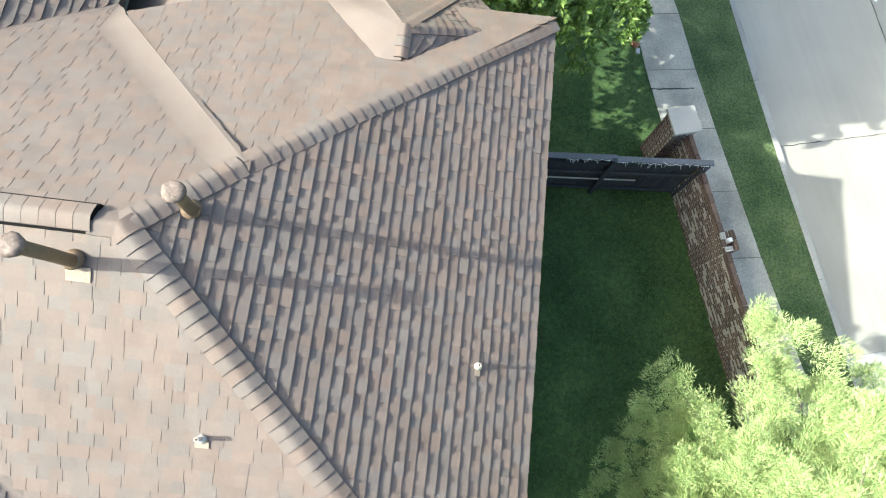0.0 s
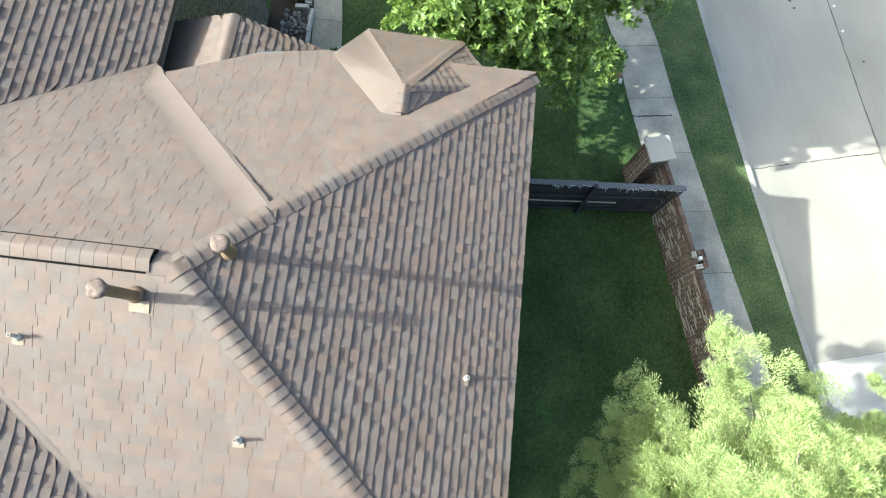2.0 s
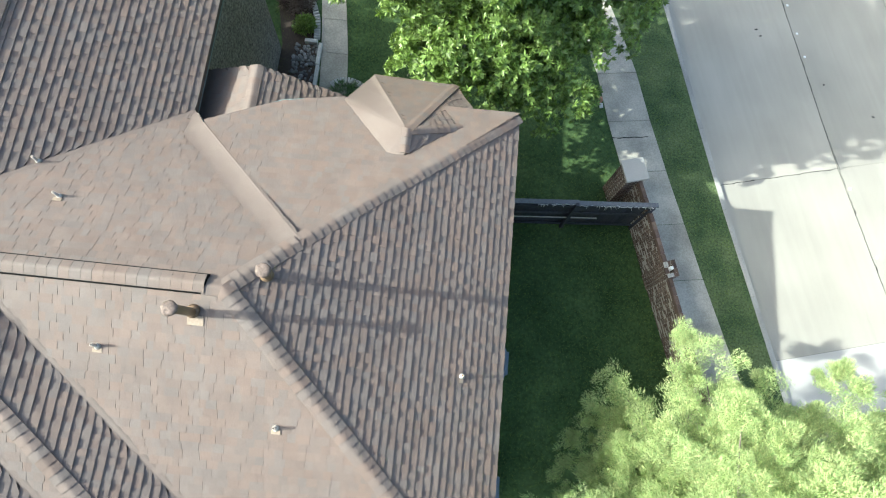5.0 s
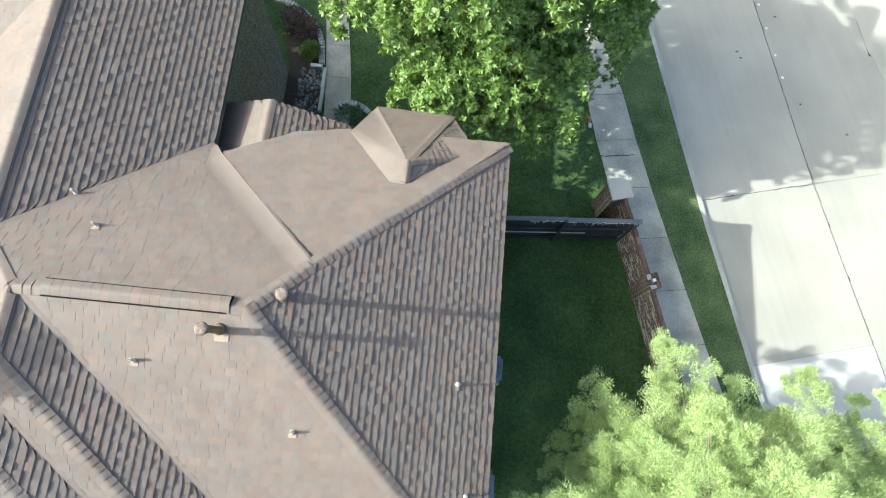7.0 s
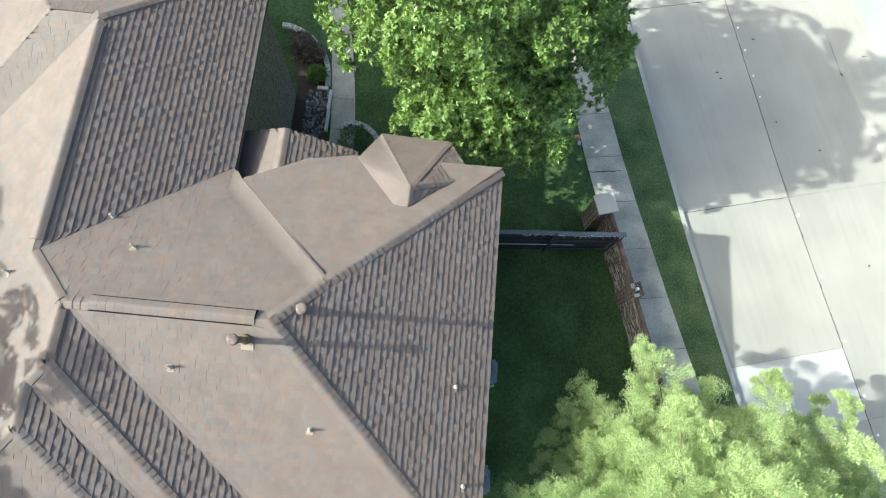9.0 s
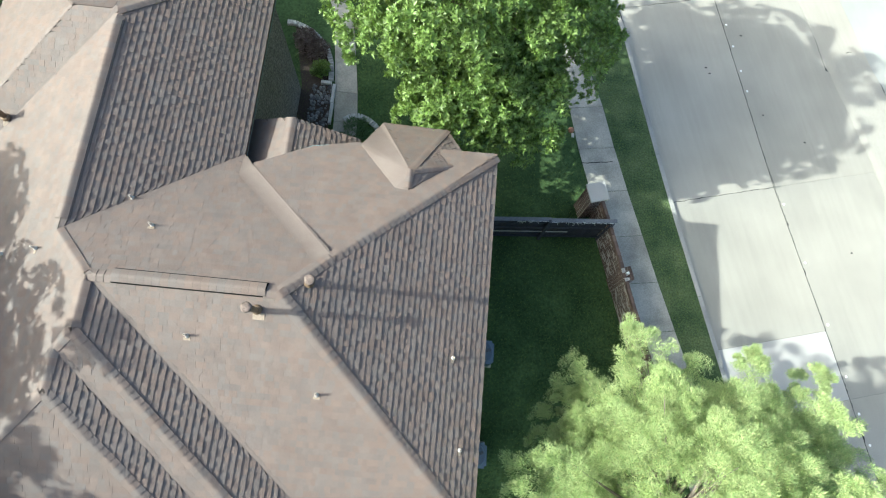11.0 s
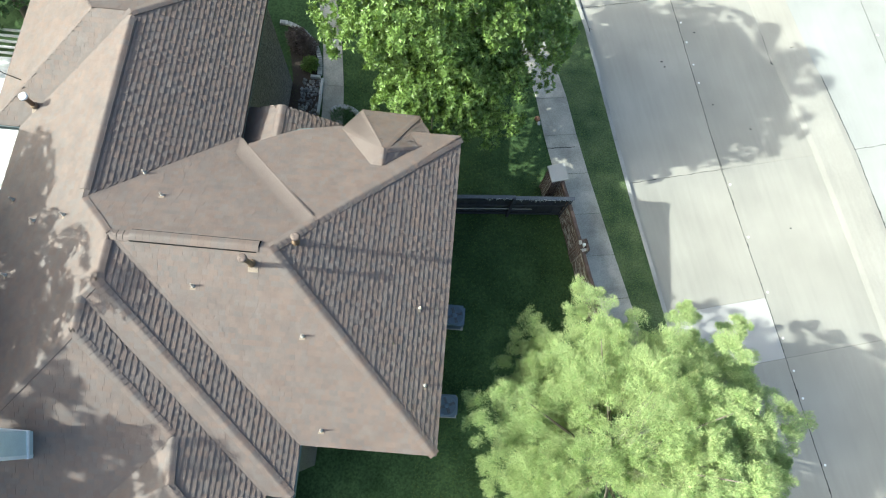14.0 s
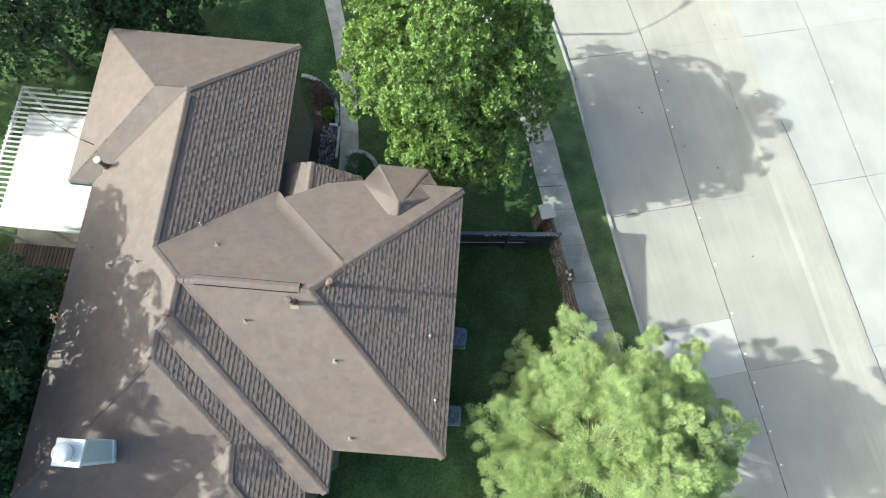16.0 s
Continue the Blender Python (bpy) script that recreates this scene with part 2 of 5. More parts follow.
def on_plane(p, a, b, c):
    """p moved up or down into the plane of three points."""
    n = (Vector(b) - Vector(a)).cross(Vector(c) - Vector(a))
    return (p[0], p[1], a[2] - (n.x * (p[0] - a[0]) + n.y * (p[1] - a[1])) / n.z)


B_E = on_plane(B_E, B_NE, B_H, B_TOP)
SLOPES["bay_north_slope"] = [B_NW, B_NE, B_TOP]
SLOPES["bay_north_east_slope"] = [B_NE, B_E, B_H, B_TOP]
SLOPES["bay_east_slope"] = [B_H, B_RIDGE, B_TOP]
D_S, D_N = (-4.93, 3.55, 5.52), (-4.95, 4.66, 5.40)
D_IN = (-4.92, 2.9, 5.59)
SLOPES["entry_east_slope"] = [D_IN, (-3.35, 2.9, 4.90), (-3.35, 4.58, 4.74), D_N]
SLOPES["entry_west_slope"] = [D_N, (-6.28, 4.72, 4.82), (-6.28, 2.9, 4.99), D_IN]

EAVE_LINES = {"bay_north_east_slope": (B_NE, B_E), "entry_west_slope": ((-6.28, 4.72, 4.82), (-6.28, 2.9, 4.99)), "entry_east_slope": ((-3.35, 2.9, 4.90), (-3.35, 4.58, 4.74))}
for nm, ring in SLOPES.items():
    foot = min(p[2] for p in ring) + 0.04
    level = [(a, b) for a, b in zip(ring, ring[1:] + ring[:1]) if max(a[2], b[2]) < foot and math.dist(a, b) > 0.6]
    if level and nm not in EAVE_LINES:
        EAVE_LINES[nm] = max(level, key=lambda e: math.dist(*e))
EXPOSURE_LENGTH = 0.127
WIDTHS = (0.09, 0.12, 0.15, 0.20)
# courses on the slopes that face east stand a little prouder
THIN, THICK, THIN_EAST, THICK_EAST = 0.0068, 0.0113, 0.0175, 0.0265
EAST_FACING = ("east_slope", "inner_east_slope", "garage_east_slope", "main_east_slope", "bay_east_slope", "bay_north_east_slope", "entry_east_slope")


def plane_of(ring):
    n = Vector((0, 0, 0))
    for a, b in zip(ring, ring[1:] + ring[:1]):
        n += Vector(a).cross(Vector(b))
    n.normalize()
    if n.z < 0:
        n = -n
    u = Vector((0, 0, 1)).cross(n).normalized()
    v = n.cross(u)
    o = sum((Vector(p) for p in ring), Vector()) / len(ring)
    return o, u, v, n


def spans(poly, y):
    """The stretches of the line v = y inside a plan outline."""
    xs = []
    for (x0, y0), (x1, y1) in zip(poly, poly[1:] + poly[:1]):
        if (y0 <= y) != (y1 <= y):
            xs.append(x0 + (y - y0) / (y1 - y0) * (x1 - x0))
    xs.sort()
    return list(zip(xs[::2], xs[1::2]))


def reach(poly, x, v0, v1):
    """The part of the stretch v0 to v1 that lies inside a plan outline at x."""
    vs = []
    for (x0, y0), (x1, y1) in zip(poly, poly[1:] + poly[:1]):
        if (x0 <= x) != (x1 <= x):
            vs.append(y0 + (x - x0) / (x1 - x0) * (y1 - y0))
    vs.sort()
    best = (v1, v1)
    for lo, hi in zip(vs[::2], vs[1::2]):
        lo, hi = max(lo, v0), min(hi, v1)
        if hi - lo > best[1] - best[0]:
            best = (v0 if lo < v0 + 0.003 else lo, hi)
    return best


def dark_edges(me, pattern):
    """Gives the cut edges of the pieces their black asphalt."""
    me.materials.append(M_EDGES)
    me.polygons.foreach_set("material_index", [pattern[i % len(pattern)] for i in range(len(me.polygons))])


single_meshes = {}


def single_shingle(w, t):
    if (w, t) not in single_meshes:
        e, g = EXPOSURE_LENGTH + 0.012, 0.0003
        q = 0.003 + (t - THIN_EAST) * 0.5
        vs = [(g, 0, t), (w - g, 0, t), (w - g, e, q), (g, e, q), (g, 0, 0), (w - g, 0, 0), (w - g, e, 0), (g, e, 0)]
        single_meshes[w, t] = mesh_from("shingle", vs, [(0, 1, 2, 3), (4, 5, 1, 0), (5, 6, 2, 1), (7, 4, 0, 3)], M_SHINGLE_ONE)
        dark_edges(single_meshes[w, t], (0, 1, 0, 0))
    return single_meshes[w, t]


def lay_shingles(ring, parent, rng, singles=None, eave=None, thin_t=THIN, thick_t=THICK, rise=0.0):
    """Courses of shingles from the eave up; every piece is a wedge, thick or thin at its butt."""
    o, u, v, n = plane_of(ring)
    if eave:
        u = Vector(eave[1]) - Vector(eave[0])
        u = (u - n * u.dot(n)).normalized()
        u = u if n.cross(u).z > 0 else -u
        v = n.cross(u)
    o = o + n * rise
    poly = [((Vector(p) - o).dot(u), (Vector(p) - o).dot(v)) for p in ring]
    low, high = min(p[1] for p in poly), max(p[1] for p in poly)
    verts, faces = [], []
    rows = int((high - low) / EXPOSURE_LENGTH) + 1
    for k in range(rows):
        v0 = low + k * EXPOSURE_LENGTH
        v1 = v0 + EXPOSURE_LENGTH + 0.012
        vm = min(v0 + EXPOSURE_LENGTH * 0.5, high - 0.004)
        base0, top0 = spans(poly, min(v0 + 0.003, high - 0.002)), spans(poly, min(v1, high - 0.001))
        mid0 = spans(poly, vm)
        lift = rng.uniform(-0.0015, 0.0015)
        for i, (m0, m1) in enumerate(mid0):
            a0, b0 = base0[i] if i < len(base0) else (m0, m1)
            a1, b1 = top0[i] if i < len(top0) else (m0, m1)
            x = min(a0, a1) - rng.uniform(0, 0.2)
            thick = rng.random() < 0.5
            while x < max(b0, b1):
                w = rng.choice(WIDTHS)
                t = (thick_t if thick else thin_t) + lift
                thick = not thick if rng.random() < 0.9 else thick
                xl, xr = max(x, min(a0, a1)), min(x + w, max(b0, b1))
                x += w
                if xr - xl < 0.004:
                    continue
                (l0, l1), (r0, r1) = reach(poly, xl + 0.0005, v0, v1), reach(poly, xr - 0.0005, v0, v1)
                if l1 - l0 < 0.004 and r1 - r0 < 0.004:
                    continue
                whole = xl == x - w and xr == x and l0 == r0 == v0 and l1 == r1 == v1
                place = o + u * (x - w) + v * v0
                if singles and whole and singles(place) and len(single_count) < 300:
                    ob = new("shingle", single_shingle(w, thick_t if t > (thin_t + thick_t) / 2 else thin_t))
                    m = Matrix((u, v, n)).transposed().to_4x4()
                    m.translation = place + n * lift
                    ob.parent, ob.matrix_basis = parent, m
                    single_count.append(ob)
                    continue
                skew = rng.uniform(-0.0008, 0.0008)
                back = 0.003 + max(0, t - thin_t - lift) * 0.4
                l0, r0 = l0 + (skew if l0 == v0 else 0), r0 + (skew if r0 == v0 else 0)
                hl0, hr0, hr1, hl1 = (t + (back - t) * (q - v0) / (v1 - v0) for q in (l0, r0, r1, l1))
                q = [(xl, l0, hl0), (xr, r0, hr0), (xr, r1, hr1), (xl, l1, hl1), (xl, l0, -0.006), (xr, r0, -0.006), (xr, r1, -0.006), (xl, l1, -0.006)]
                s = len(verts)
                verts += [o + u * a + v * b + n * c for a, b, c in q]
                faces += [(s, s + 1, s + 2, s + 3), (s + 4, s + 5, s + 1, s), (s + 5, s + 6, s + 2, s + 1), (s + 7, s + 4, s, s + 3)]
    ob = part("shingle_course", mesh_from("shingle_course", verts, faces, M_SHINGLE), None, parent)
    dark_edges(ob.data, (0, 1, 0, 0))
    tagged(ob, kind="stuff")


def gradient(ring):
    n = plane_of(ring)[3]
    return Vector((-n.x / n.z, -n.y / n.z))


cap_meshes = {}


def cap_mesh(dl, dr, w=0.135, length=0.158, thick=0.016):
    key = (round(dl, 2), round(dr, 2), w, thick)
    if key not in cap_meshes:
        cross = []
        for i in range(9):
            y = w * (i - 4) / 4
            d, s = (dl, -y) if y < 0 else (dr, y)
            cross.append((y, -d * (math.sqrt(s * s + (0.2 * w) ** 2) - 0.2 * w) * 1.12 + 0.004))
        vs, fs = [], []
        for x, lift in ((0, thick), (length, 0.004)):
            vs += [(x, y, z + lift) for y, z in cross]
        vs += [(0, y, z + thick) for y, z in cross] + [(0, y, z - 0.004) for y, z in cross]
        for i in range(8):
            fs += [(i, i + 9, i + 10, i + 1), (18 + i, 19 + i, 28 + i, 27 + i)]
        s = len(vs)
        for y, z in (cross[0], cross[-1]):
            vs += [(0, y, z + thick), (length, y, z + 0.004), (length, y, z - 0.012), (0, y, z - 0.012)]
        fs += [(s, s + 3, s + 2, s + 1), (s + 4, s + 5, s + 6, s + 7)]
        cap_meshes[key] = mesh_from("ridge_cap", vs, fs, M_SHINGLE_ONE, True)
        dark_edges(cap_meshes[key], (0, 1) * 8 + (0, 0))
    return cap_meshes[key]


def cap_run(name, a, b, rings, parent, step=0.135, raise_by=0.018, w=0.118):
    """Cap shingles laid from a up to b over a hip or ridge between two slopes."""
    a, b = Vector(a), Vector(b)
    along = (b - a).normalized()
    flat = Vector((along.x, along.y)).normalized()
    left = Vector((-flat.y, flat.x))
    drops = sorted((gradient(r) for r in rings), key=lambda g: g.dot(left))
    dl, dr = -drops[0].dot(left), drops[-1].dot(left)
    side = Vector((-left.x, -left.y, 0))
    up = along.cross(Vector((left.x, left.y, 0))).normalized()
    m = Matrix((along, Vector((left.x, left.y, 0)), up)).transposed().to_4x4()
    run = part(name, mesh_from(name, [a - side * 0.02, a + side * 0.02, b + side * 0.02, b - side * 0.02], [(0, 1, 2, 3)], M_DECK), None, parent)
    data = cap_mesh(dr, dl, w)
    for i in range(int((b - a).length / step)):
        ob = new("ridge_cap", data)
        ob.parent = run
        mm = m.copy()
        mm.translation = a + along * (0.04 + i * step) + up * raise_by
        jig = math.sin(i * 12.9898 + a.x * 3) * 0.0025
        mm.translation += Vector((left.x, left.y, 0)) * jig
        ob.matrix_basis = mm
    return run


def ridge_vent(a, b, drop, parent, w=0.125, h=0.05):
    """A raised vent strip over a ridge: dark slotted edges with cap shingles on top."""
    a, b = Vector(a), Vector(b)
    along = (b - a).normalized()
    left = Vector((-along.y, along.x, 0)).normalized()
    vs, fs = [], []
    for p in (a, b):
        for y, z in ((-w - 0.021, -drop * w - 0.03), (-w - 0.019, -drop * w + h - 0.012), (0, h), (w + 0.019, -drop * w + h - 0.012), (w + 0.021, -drop * w - 0.03)):
            vs.append(p + left * y + Vector((0, 0, z)))
    fs = [(i, i + 1, i + 6, i + 5) for i in range(4)] + [(4, 3, 2, 1, 0), (5, 6, 7, 8, 9)]
    vent = part("ridge_vent", mesh_from("ridge_vent", vs, fs, M_BLACK), None, parent, "black slotted ridge vent under cap shingles")
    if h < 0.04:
        vent.data.materials[0] = M_WOVEN_DIM
    data = cap_mesh(drop, drop, w, 0.152, 0.007)
    m = Matrix((along, left, Vector((0, 0, 1)))).transposed().to_4x4()
    n = int((b - a).length / 0.148)
    for i in range(n):
        ob = new("ridge_cap", data)
        ob.parent = vent
        mm = m.copy()
        mm.translation = a + along * (0.010 + i * 0.148) + Vector((0, 0, h + 0.006))
        ob.matrix_basis = mm


rng = random.Random(5)
house = tagged(new("house"), "two-storey brick house with a brown shingle hip roof", "house")
single_count = []
slope_obs = {}
for nm, ring in SLOPES.items():
    k = len(ring)
    under = [(x, y, z - 0.12) for x, y, z in ring]
    faces = [tuple(range(k)), tuple(range(2 * k - 1, k - 1, -1))] + [(i, i + k, (i + 1) % k + k, (i + 1) % k) for i in range(k)]
    slope_obs[nm] = part("roof_slope", mesh_from(nm, [(x, y, z - (0.06 if nm == "front_north_slope" else 0.012)) for x, y, z in ring] + under, faces, M_DECK), None, house)
# the soft step where the front slope meets the lower north slope, and the smooth west side of the bay
band_v, band_n = [], 9
for i in range(15):
    hi, lo = Vector(VJ).lerp(Vector(WR), i / 14), Vector(VJL).lerp(Vector(WRL), i / 14)
    for k in range(band_n):
        s = k / (band_n - 1)
        p = hi + (lo - hi).normalized() * (s * (0.33 + 0.05 * i / 14))
        rise = hi.z - 7.48 + 0.5435 * hi.y
        p.z = 7.48 - 0.5435 * p.y + rise * (1 - s) ** 1.6 + 0.023 - 0.004 * s
        band_v.append(p)
# the step runs out towards the corner of the eave
last = band_v[-band_n:]
corner_hi, corner_lo = Vector((-5.72, 3.40, 5.67)), Vector((-5.84, 3.46, 5.61))
for f in (0.5, 1.0):
    band_v += [p.lerp(corner_hi.lerp(corner_lo, k / (band_n - 1)), f) for k, p in enumerate(last)]
band = mesh_from("roof_step", band_v, [(i * band_n + k, i * band_n + k + 1, (i + 1) * band_n + k + 1, (i + 1) * band_n + k) for i in range(16) for k in range(band_n - 1)], M_WOVEN_DIM, True)
end = [Vector(band_v[14 * band_n]), corner_hi.copy(), corner_lo.copy(), Vector(WC)]
part("fascia", mesh_from("step_end", end + [p - Vector((0, 0, 0.3)) for p in end], [(k, k + 1, k + 5, k + 4) for k in range(3)], M_FASCIA), None, house)
part("roof_step", band, None, house, "soft shingled step in the roof")
lift = Vector((0, 0, 0.014))
ring = [Vector(p) + lift for p in (B_NW, B_W, B_V, B_RIDGE)]
vs, fs, n = [Vector(B_TOP) + lift], [], 0
for i in range(3):
    for k in range(5 if i < 2 else 6):
        vs.append(ring[i].lerp(ring[i + 1], k / 5))
fs = [(0, i, i + 1) for i in range(1, len(vs) - 1)]
side = mesh_from("bay_side", vs + [ring[i] - Vector((0, 0, 0.2)) for i in range(2)], fs + [(1, len(vs), len(vs) + 1, 6)], M_WOVEN_DIM, True)
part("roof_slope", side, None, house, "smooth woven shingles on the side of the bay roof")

# hips and ridges
R = SLOPES
for nm, a, b, s1, s2 in (
    ("hip", NE, VJ, "east_slope", "front_north_slope"), ("hip", VJ, A1, "east_slope", "north_slope"), ("hip", SE, A1, "east_slope", "south_slope"),
    ("hip", SE2, P2, "inner_east_slope", "inner_south_slope"), ("hip", HG, C2, "garage_east_slope", "rear_south_slope"),
    ("hip", W_END, C2, "west_slope", "rear_south_slope"), ("hip", GSE, GS, "garage_east_slope", "garage_south_slope"),
    ("hip", GSW, GS, "garage_west_slope", "garage_south_slope"), ("ridge", GS, HG, "garage_east_slope", "garage_west_slope"),
    ("hip", HNE, RN, "main_east_slope", "main_north_slope"),
    ("ridge", V, P2, "west_slope", "inner_south_slope"),
    ("ridge", C2, V, "west_slope", "garage_east_slope"), ("ridge", RS, P1, "west_slope", "north_slope"),
    ("ridge", D_N, D_S, "entry_east_slope", "entry_west_slope"),
):
    cap_run(nm, a, b, [R[s1], R[s2]], house, w=0.132 if "east_slope" == s1 else 0.118)
cap_run("hip", B_NE, B_TOP, [R["bay_north_slope"], R["bay_north_east_slope"]], house, w=0.085)
cap_run("hip", B_H, B_TOP, [R["bay_north_east_slope"], R["bay_east_slope"]], house, w=0.085)
cap_run("ridge", B_RIDGE, B_TOP, [R["bay_east_slope"], [B_V, B_TOP, B_RIDGE]], house, w=0.085)


def cut_line(a, b, parent, seed):
    """The raised cut edge of shingles that run over a hip or valley: short overlapping ends."""
    a, b = Vector(a), Vector(b)
    along = (b - a).normalized()
    side = along.cross(Vector((0, 0, 1))).normalized()
    up = side.cross(along)
    cr = random.Random(seed)
    vs, fs = [], []
    d, total = 0.0, (b - a).length
    while d < total - 0.02:
        e = min(d + cr.uniform(0.10, 0.15), total)
        j, h = cr.uniform(-0.004, 0.004), cr.uniform(0.012, 0.017)
        s = len(vs)
        for q in (d + 0.004, e - 0.004):
            for y, z in ((-0.05, 0.010), (-0.012, h), (0.014 + j, h - 0.002), (0.014 + j, -0.004)):
                vs.append(a + along * q + side * y + up * z)
        fs += [(s + i, s + i + 1, s + i + 5, s + i + 4) for i in range(3)] + [(s + 3, s + 2, s + 1, s), (s + 4, s + 5, s + 6, s + 7)]
        d = e
    part("cut_edge", mesh_from("cut_edge", vs, fs, M_SHINGLE), None, parent, "cut shingle edge along the hip")


def valley_strip(a, b, low_side, high_side):
    """A woven strip of shingles in a valley: wider on the slope that runs over the other."""
    a, b = Vector(a), Vector(b)
    flat = Vector((b.x - a.x, b.y - a.y)).normalized()
    side = Vector((-flat.y, flat.x))
    mid = plane_of(low_side)[0] - (a + b) / 2
    side = side if side.dot(mid.to_2d()) > 0 else -side
    over, under = gradient(low_side), gradient(high_side)
    vs = []
    for p in (a, b):
        for d, z in ((0.10, 0.012), (0.05, 0.020), (0.0, 0.022), (-0.02, 0.016)):
            g = over if d >= 0 else under
            vs.append((p.x + side.x * d, p.y + side.y * d, p.z + g.dot(side) * d + z))
    part("valley", mesh_from("valley", vs, [(0, 1, 5, 4), (1, 2, 6, 5), (2, 3, 7, 6)], M_WOVEN_DIM), None, house, "woven shingle valley")


def hip_strip(a, b, slope, over, under):
    """A narrow strip of shingle laid over the cut ends along the edge of a slope."""
    a, b = Vector(a), Vector(b)
    flat = Vector((b.x - a.x, b.y - a.y)).normalized()
    side = Vector((-flat.y, flat.x))
    side = side if side.dot((plane_of(slope)[0] - (a + b) / 2).to_2d()) > 0 else -side
    g = gradient(slope)
    vs = []
    for i in range(41):
        p = a.lerp(b, i / 40)
        w = over + 0.007 * math.sin(i * 2.4) + 0.004 * math.sin(i * 5.1)
        for d, z in ((w, 0.008), (w, 0.0225), (0.0, 0.0245), (-under, 0.0215)):
            e = max(d, 0.0)
            vs.append((p.x + side.x * d, p.y + side.y * d, p.z + g.dot(side) * e + z))
    part("hip", mesh_from("hip", vs, [(4 * i + k, 4 * i + k + 1, 4 * i + k + 5, 4 * i + k + 4) for i in range(40) for k in range(3)], M_WOVEN_DIM), None, house, "woven shingle strip")


valley_strip(P1, IN_SE, R["south_slope"], R["inner_east_slope"])
valley_strip(RS, WC, R["north_slope"], R["main_east_slope"])
valley_strip(V, SE2B, R["inner_south_slope"], R["garage_east_slope"])
valley_strip(RN, IN_W, R["wing_south_slope"], R["west_slope"])
valley_strip(HG, IN_G, R["rear_south_slope"], R["garage_west_slope"])
hip_strip(VJ, WR, R["front_north_slope"], 0.05, 0.012)
hip_strip(B_TOP, B_NW, R["bay_north_slope"], 0.05, 0.012)
cut_line(RW, HNW, house, 3)
cut_line(HSW, RW, house, 4)
cap_run("ridge", (-4.42, 0, ZR), A1, [R["north_slope"], R["south_slope"]], house)
cap_run("ridge", (-7.12, 0, ZR), P1, [R["north_slope"], R["south_slope"]], house)
ridge_vent((-4.33, 0.03, ZR), (-7.15, 0.03, ZR), 0.46, house)
ridge_vent((-8.65, 1.15, 6.98), (-8.65, 5.85, 6.98), 0.49, house, h=0.032)
ridge_vent((-7.63, -0.12, ZR), (-7.63, -0.98, ZR), 0.45, house, h=0.032)

# eaves: fascia boards and gutters, then the walls below
EAVES = [(NE, SE), (SE, IN_SE), (IN_SE, SE2), (SE2, SE2B), (SE2B, GSE), (GSE, GSW), (IN_G, W_END), (W_END, IN_W), (IN_W, HSW), (HSW, HNW), (HNW, HNE), (HNE, WC), (N_MID, NE), (N_IN, N_MID), (WR, N_IN)]
for a, b in EAVES:
    a, b = Vector(a), Vector(b)
    d = (b - a).normalized()
    out = Vector((d.y, -d.x, 0))
    mid = (a + b) / 2
    inside = Vector((-6.5, 0.5, 0)) - mid
    if out.dot(inside) > 0 and (a, b) != (Vector(IN_SE), Vector(SE2)):
        out = -out
    turn = Matrix((d, out, Vector((0, 0, 1)))).transposed().to_4x4()
    part("fascia", box_mesh("fascia", ((b - a).length, 0.03, 0.17), mid - out * 0.02 + Vector((0, 0, -0.10)), M_FASCIA, 0.004, turn), None, house, "dark painted fascia board")
WALLS = [(-0.45, 3.65), (-5.1, 3.65), (-5.1, 2.9), (-6.3, 2.9), (-6.3, 8.35), (-11.8, 8.35), (-11.8, 3.6), (-11.05, 3.6), (-11.05, -5.5), (-7.15, -5.5), (-7.15, -6.6), (-4.2, -6.6), (-4.2, -4.8), (-3.6, -4.8), (-3.6, -3.65), (-0.45, -3.65)]
for (x0, y0), (x1, y1) in zip(WALLS, WALLS[1:] + WALLS[:1]):
    a, b = Vector((x0, y0, 0)), Vector((x1, y1, 0))
    d = (b - a).normalized()
    turn = Matrix((d, Vector((-d.y, d.x, 0)), Vector((0, 0, 1)))).transposed().to_4x4()
    part("wall", box_mesh("wall", ((b - a).length + 0.18, 0.2, 5.2), (a + b) / 2 + Vector((0, 0, 2.63)), M_WALL, 0, turn), None, house, "red-brown brick wall")
part("wall", slab("bay_wall", [(-2.7, 4.6), (-3.4, 3.9), (-3.4, 3.4), (-0.8, 3.4), (-0.8, 4.0), (-1.4, 4.62)], 0.05, 5.02, M_WALL), None, house, "brick bay wall")
soffit_ring = [(p[0], p[1]) for p in ((0, 4.0, 0), (-4.78, 3.8, 0), (-5.84, 3.2, 0), HNE, HNW, HSW, IN_W, W_END, IN_G, GSW, GSE, SE2B, SE2, IN_SE, SE)]
part("soffit", slab("soffit", soffit_ring, ZE - 0.20, ZE - 0.17, M_FASCIA), None, house, "painted boards under the eaves")

# ---- ground, street and pavement ----
ground = part("ground", mesh_from("ground", [(-2500, -2500, -0.03), (2500, -2500, -0.03), (2500, 2500, -0.03), (-2500, 2500, -0.03)], [(0, 1, 2, 3)], M_GRASS))
tagged(ground, "grassy ground out to the horizon", "ground", kind="structure")


def line_x(points, y):
    """x of a long street line at y."""
    for (x0, y0), (x1, y1) in zip(points, points[1:]):
        if y1 <= y <= y0:
            return x0 + (y - y0) / (y1 - y0) * (x1 - x0)
    (x0, y0), (x1, y1) = points[:2] if y > points[0][1] else points[-2:]
    return x0 + (y - y0) / (y1 - y0) * (x1 - x0)


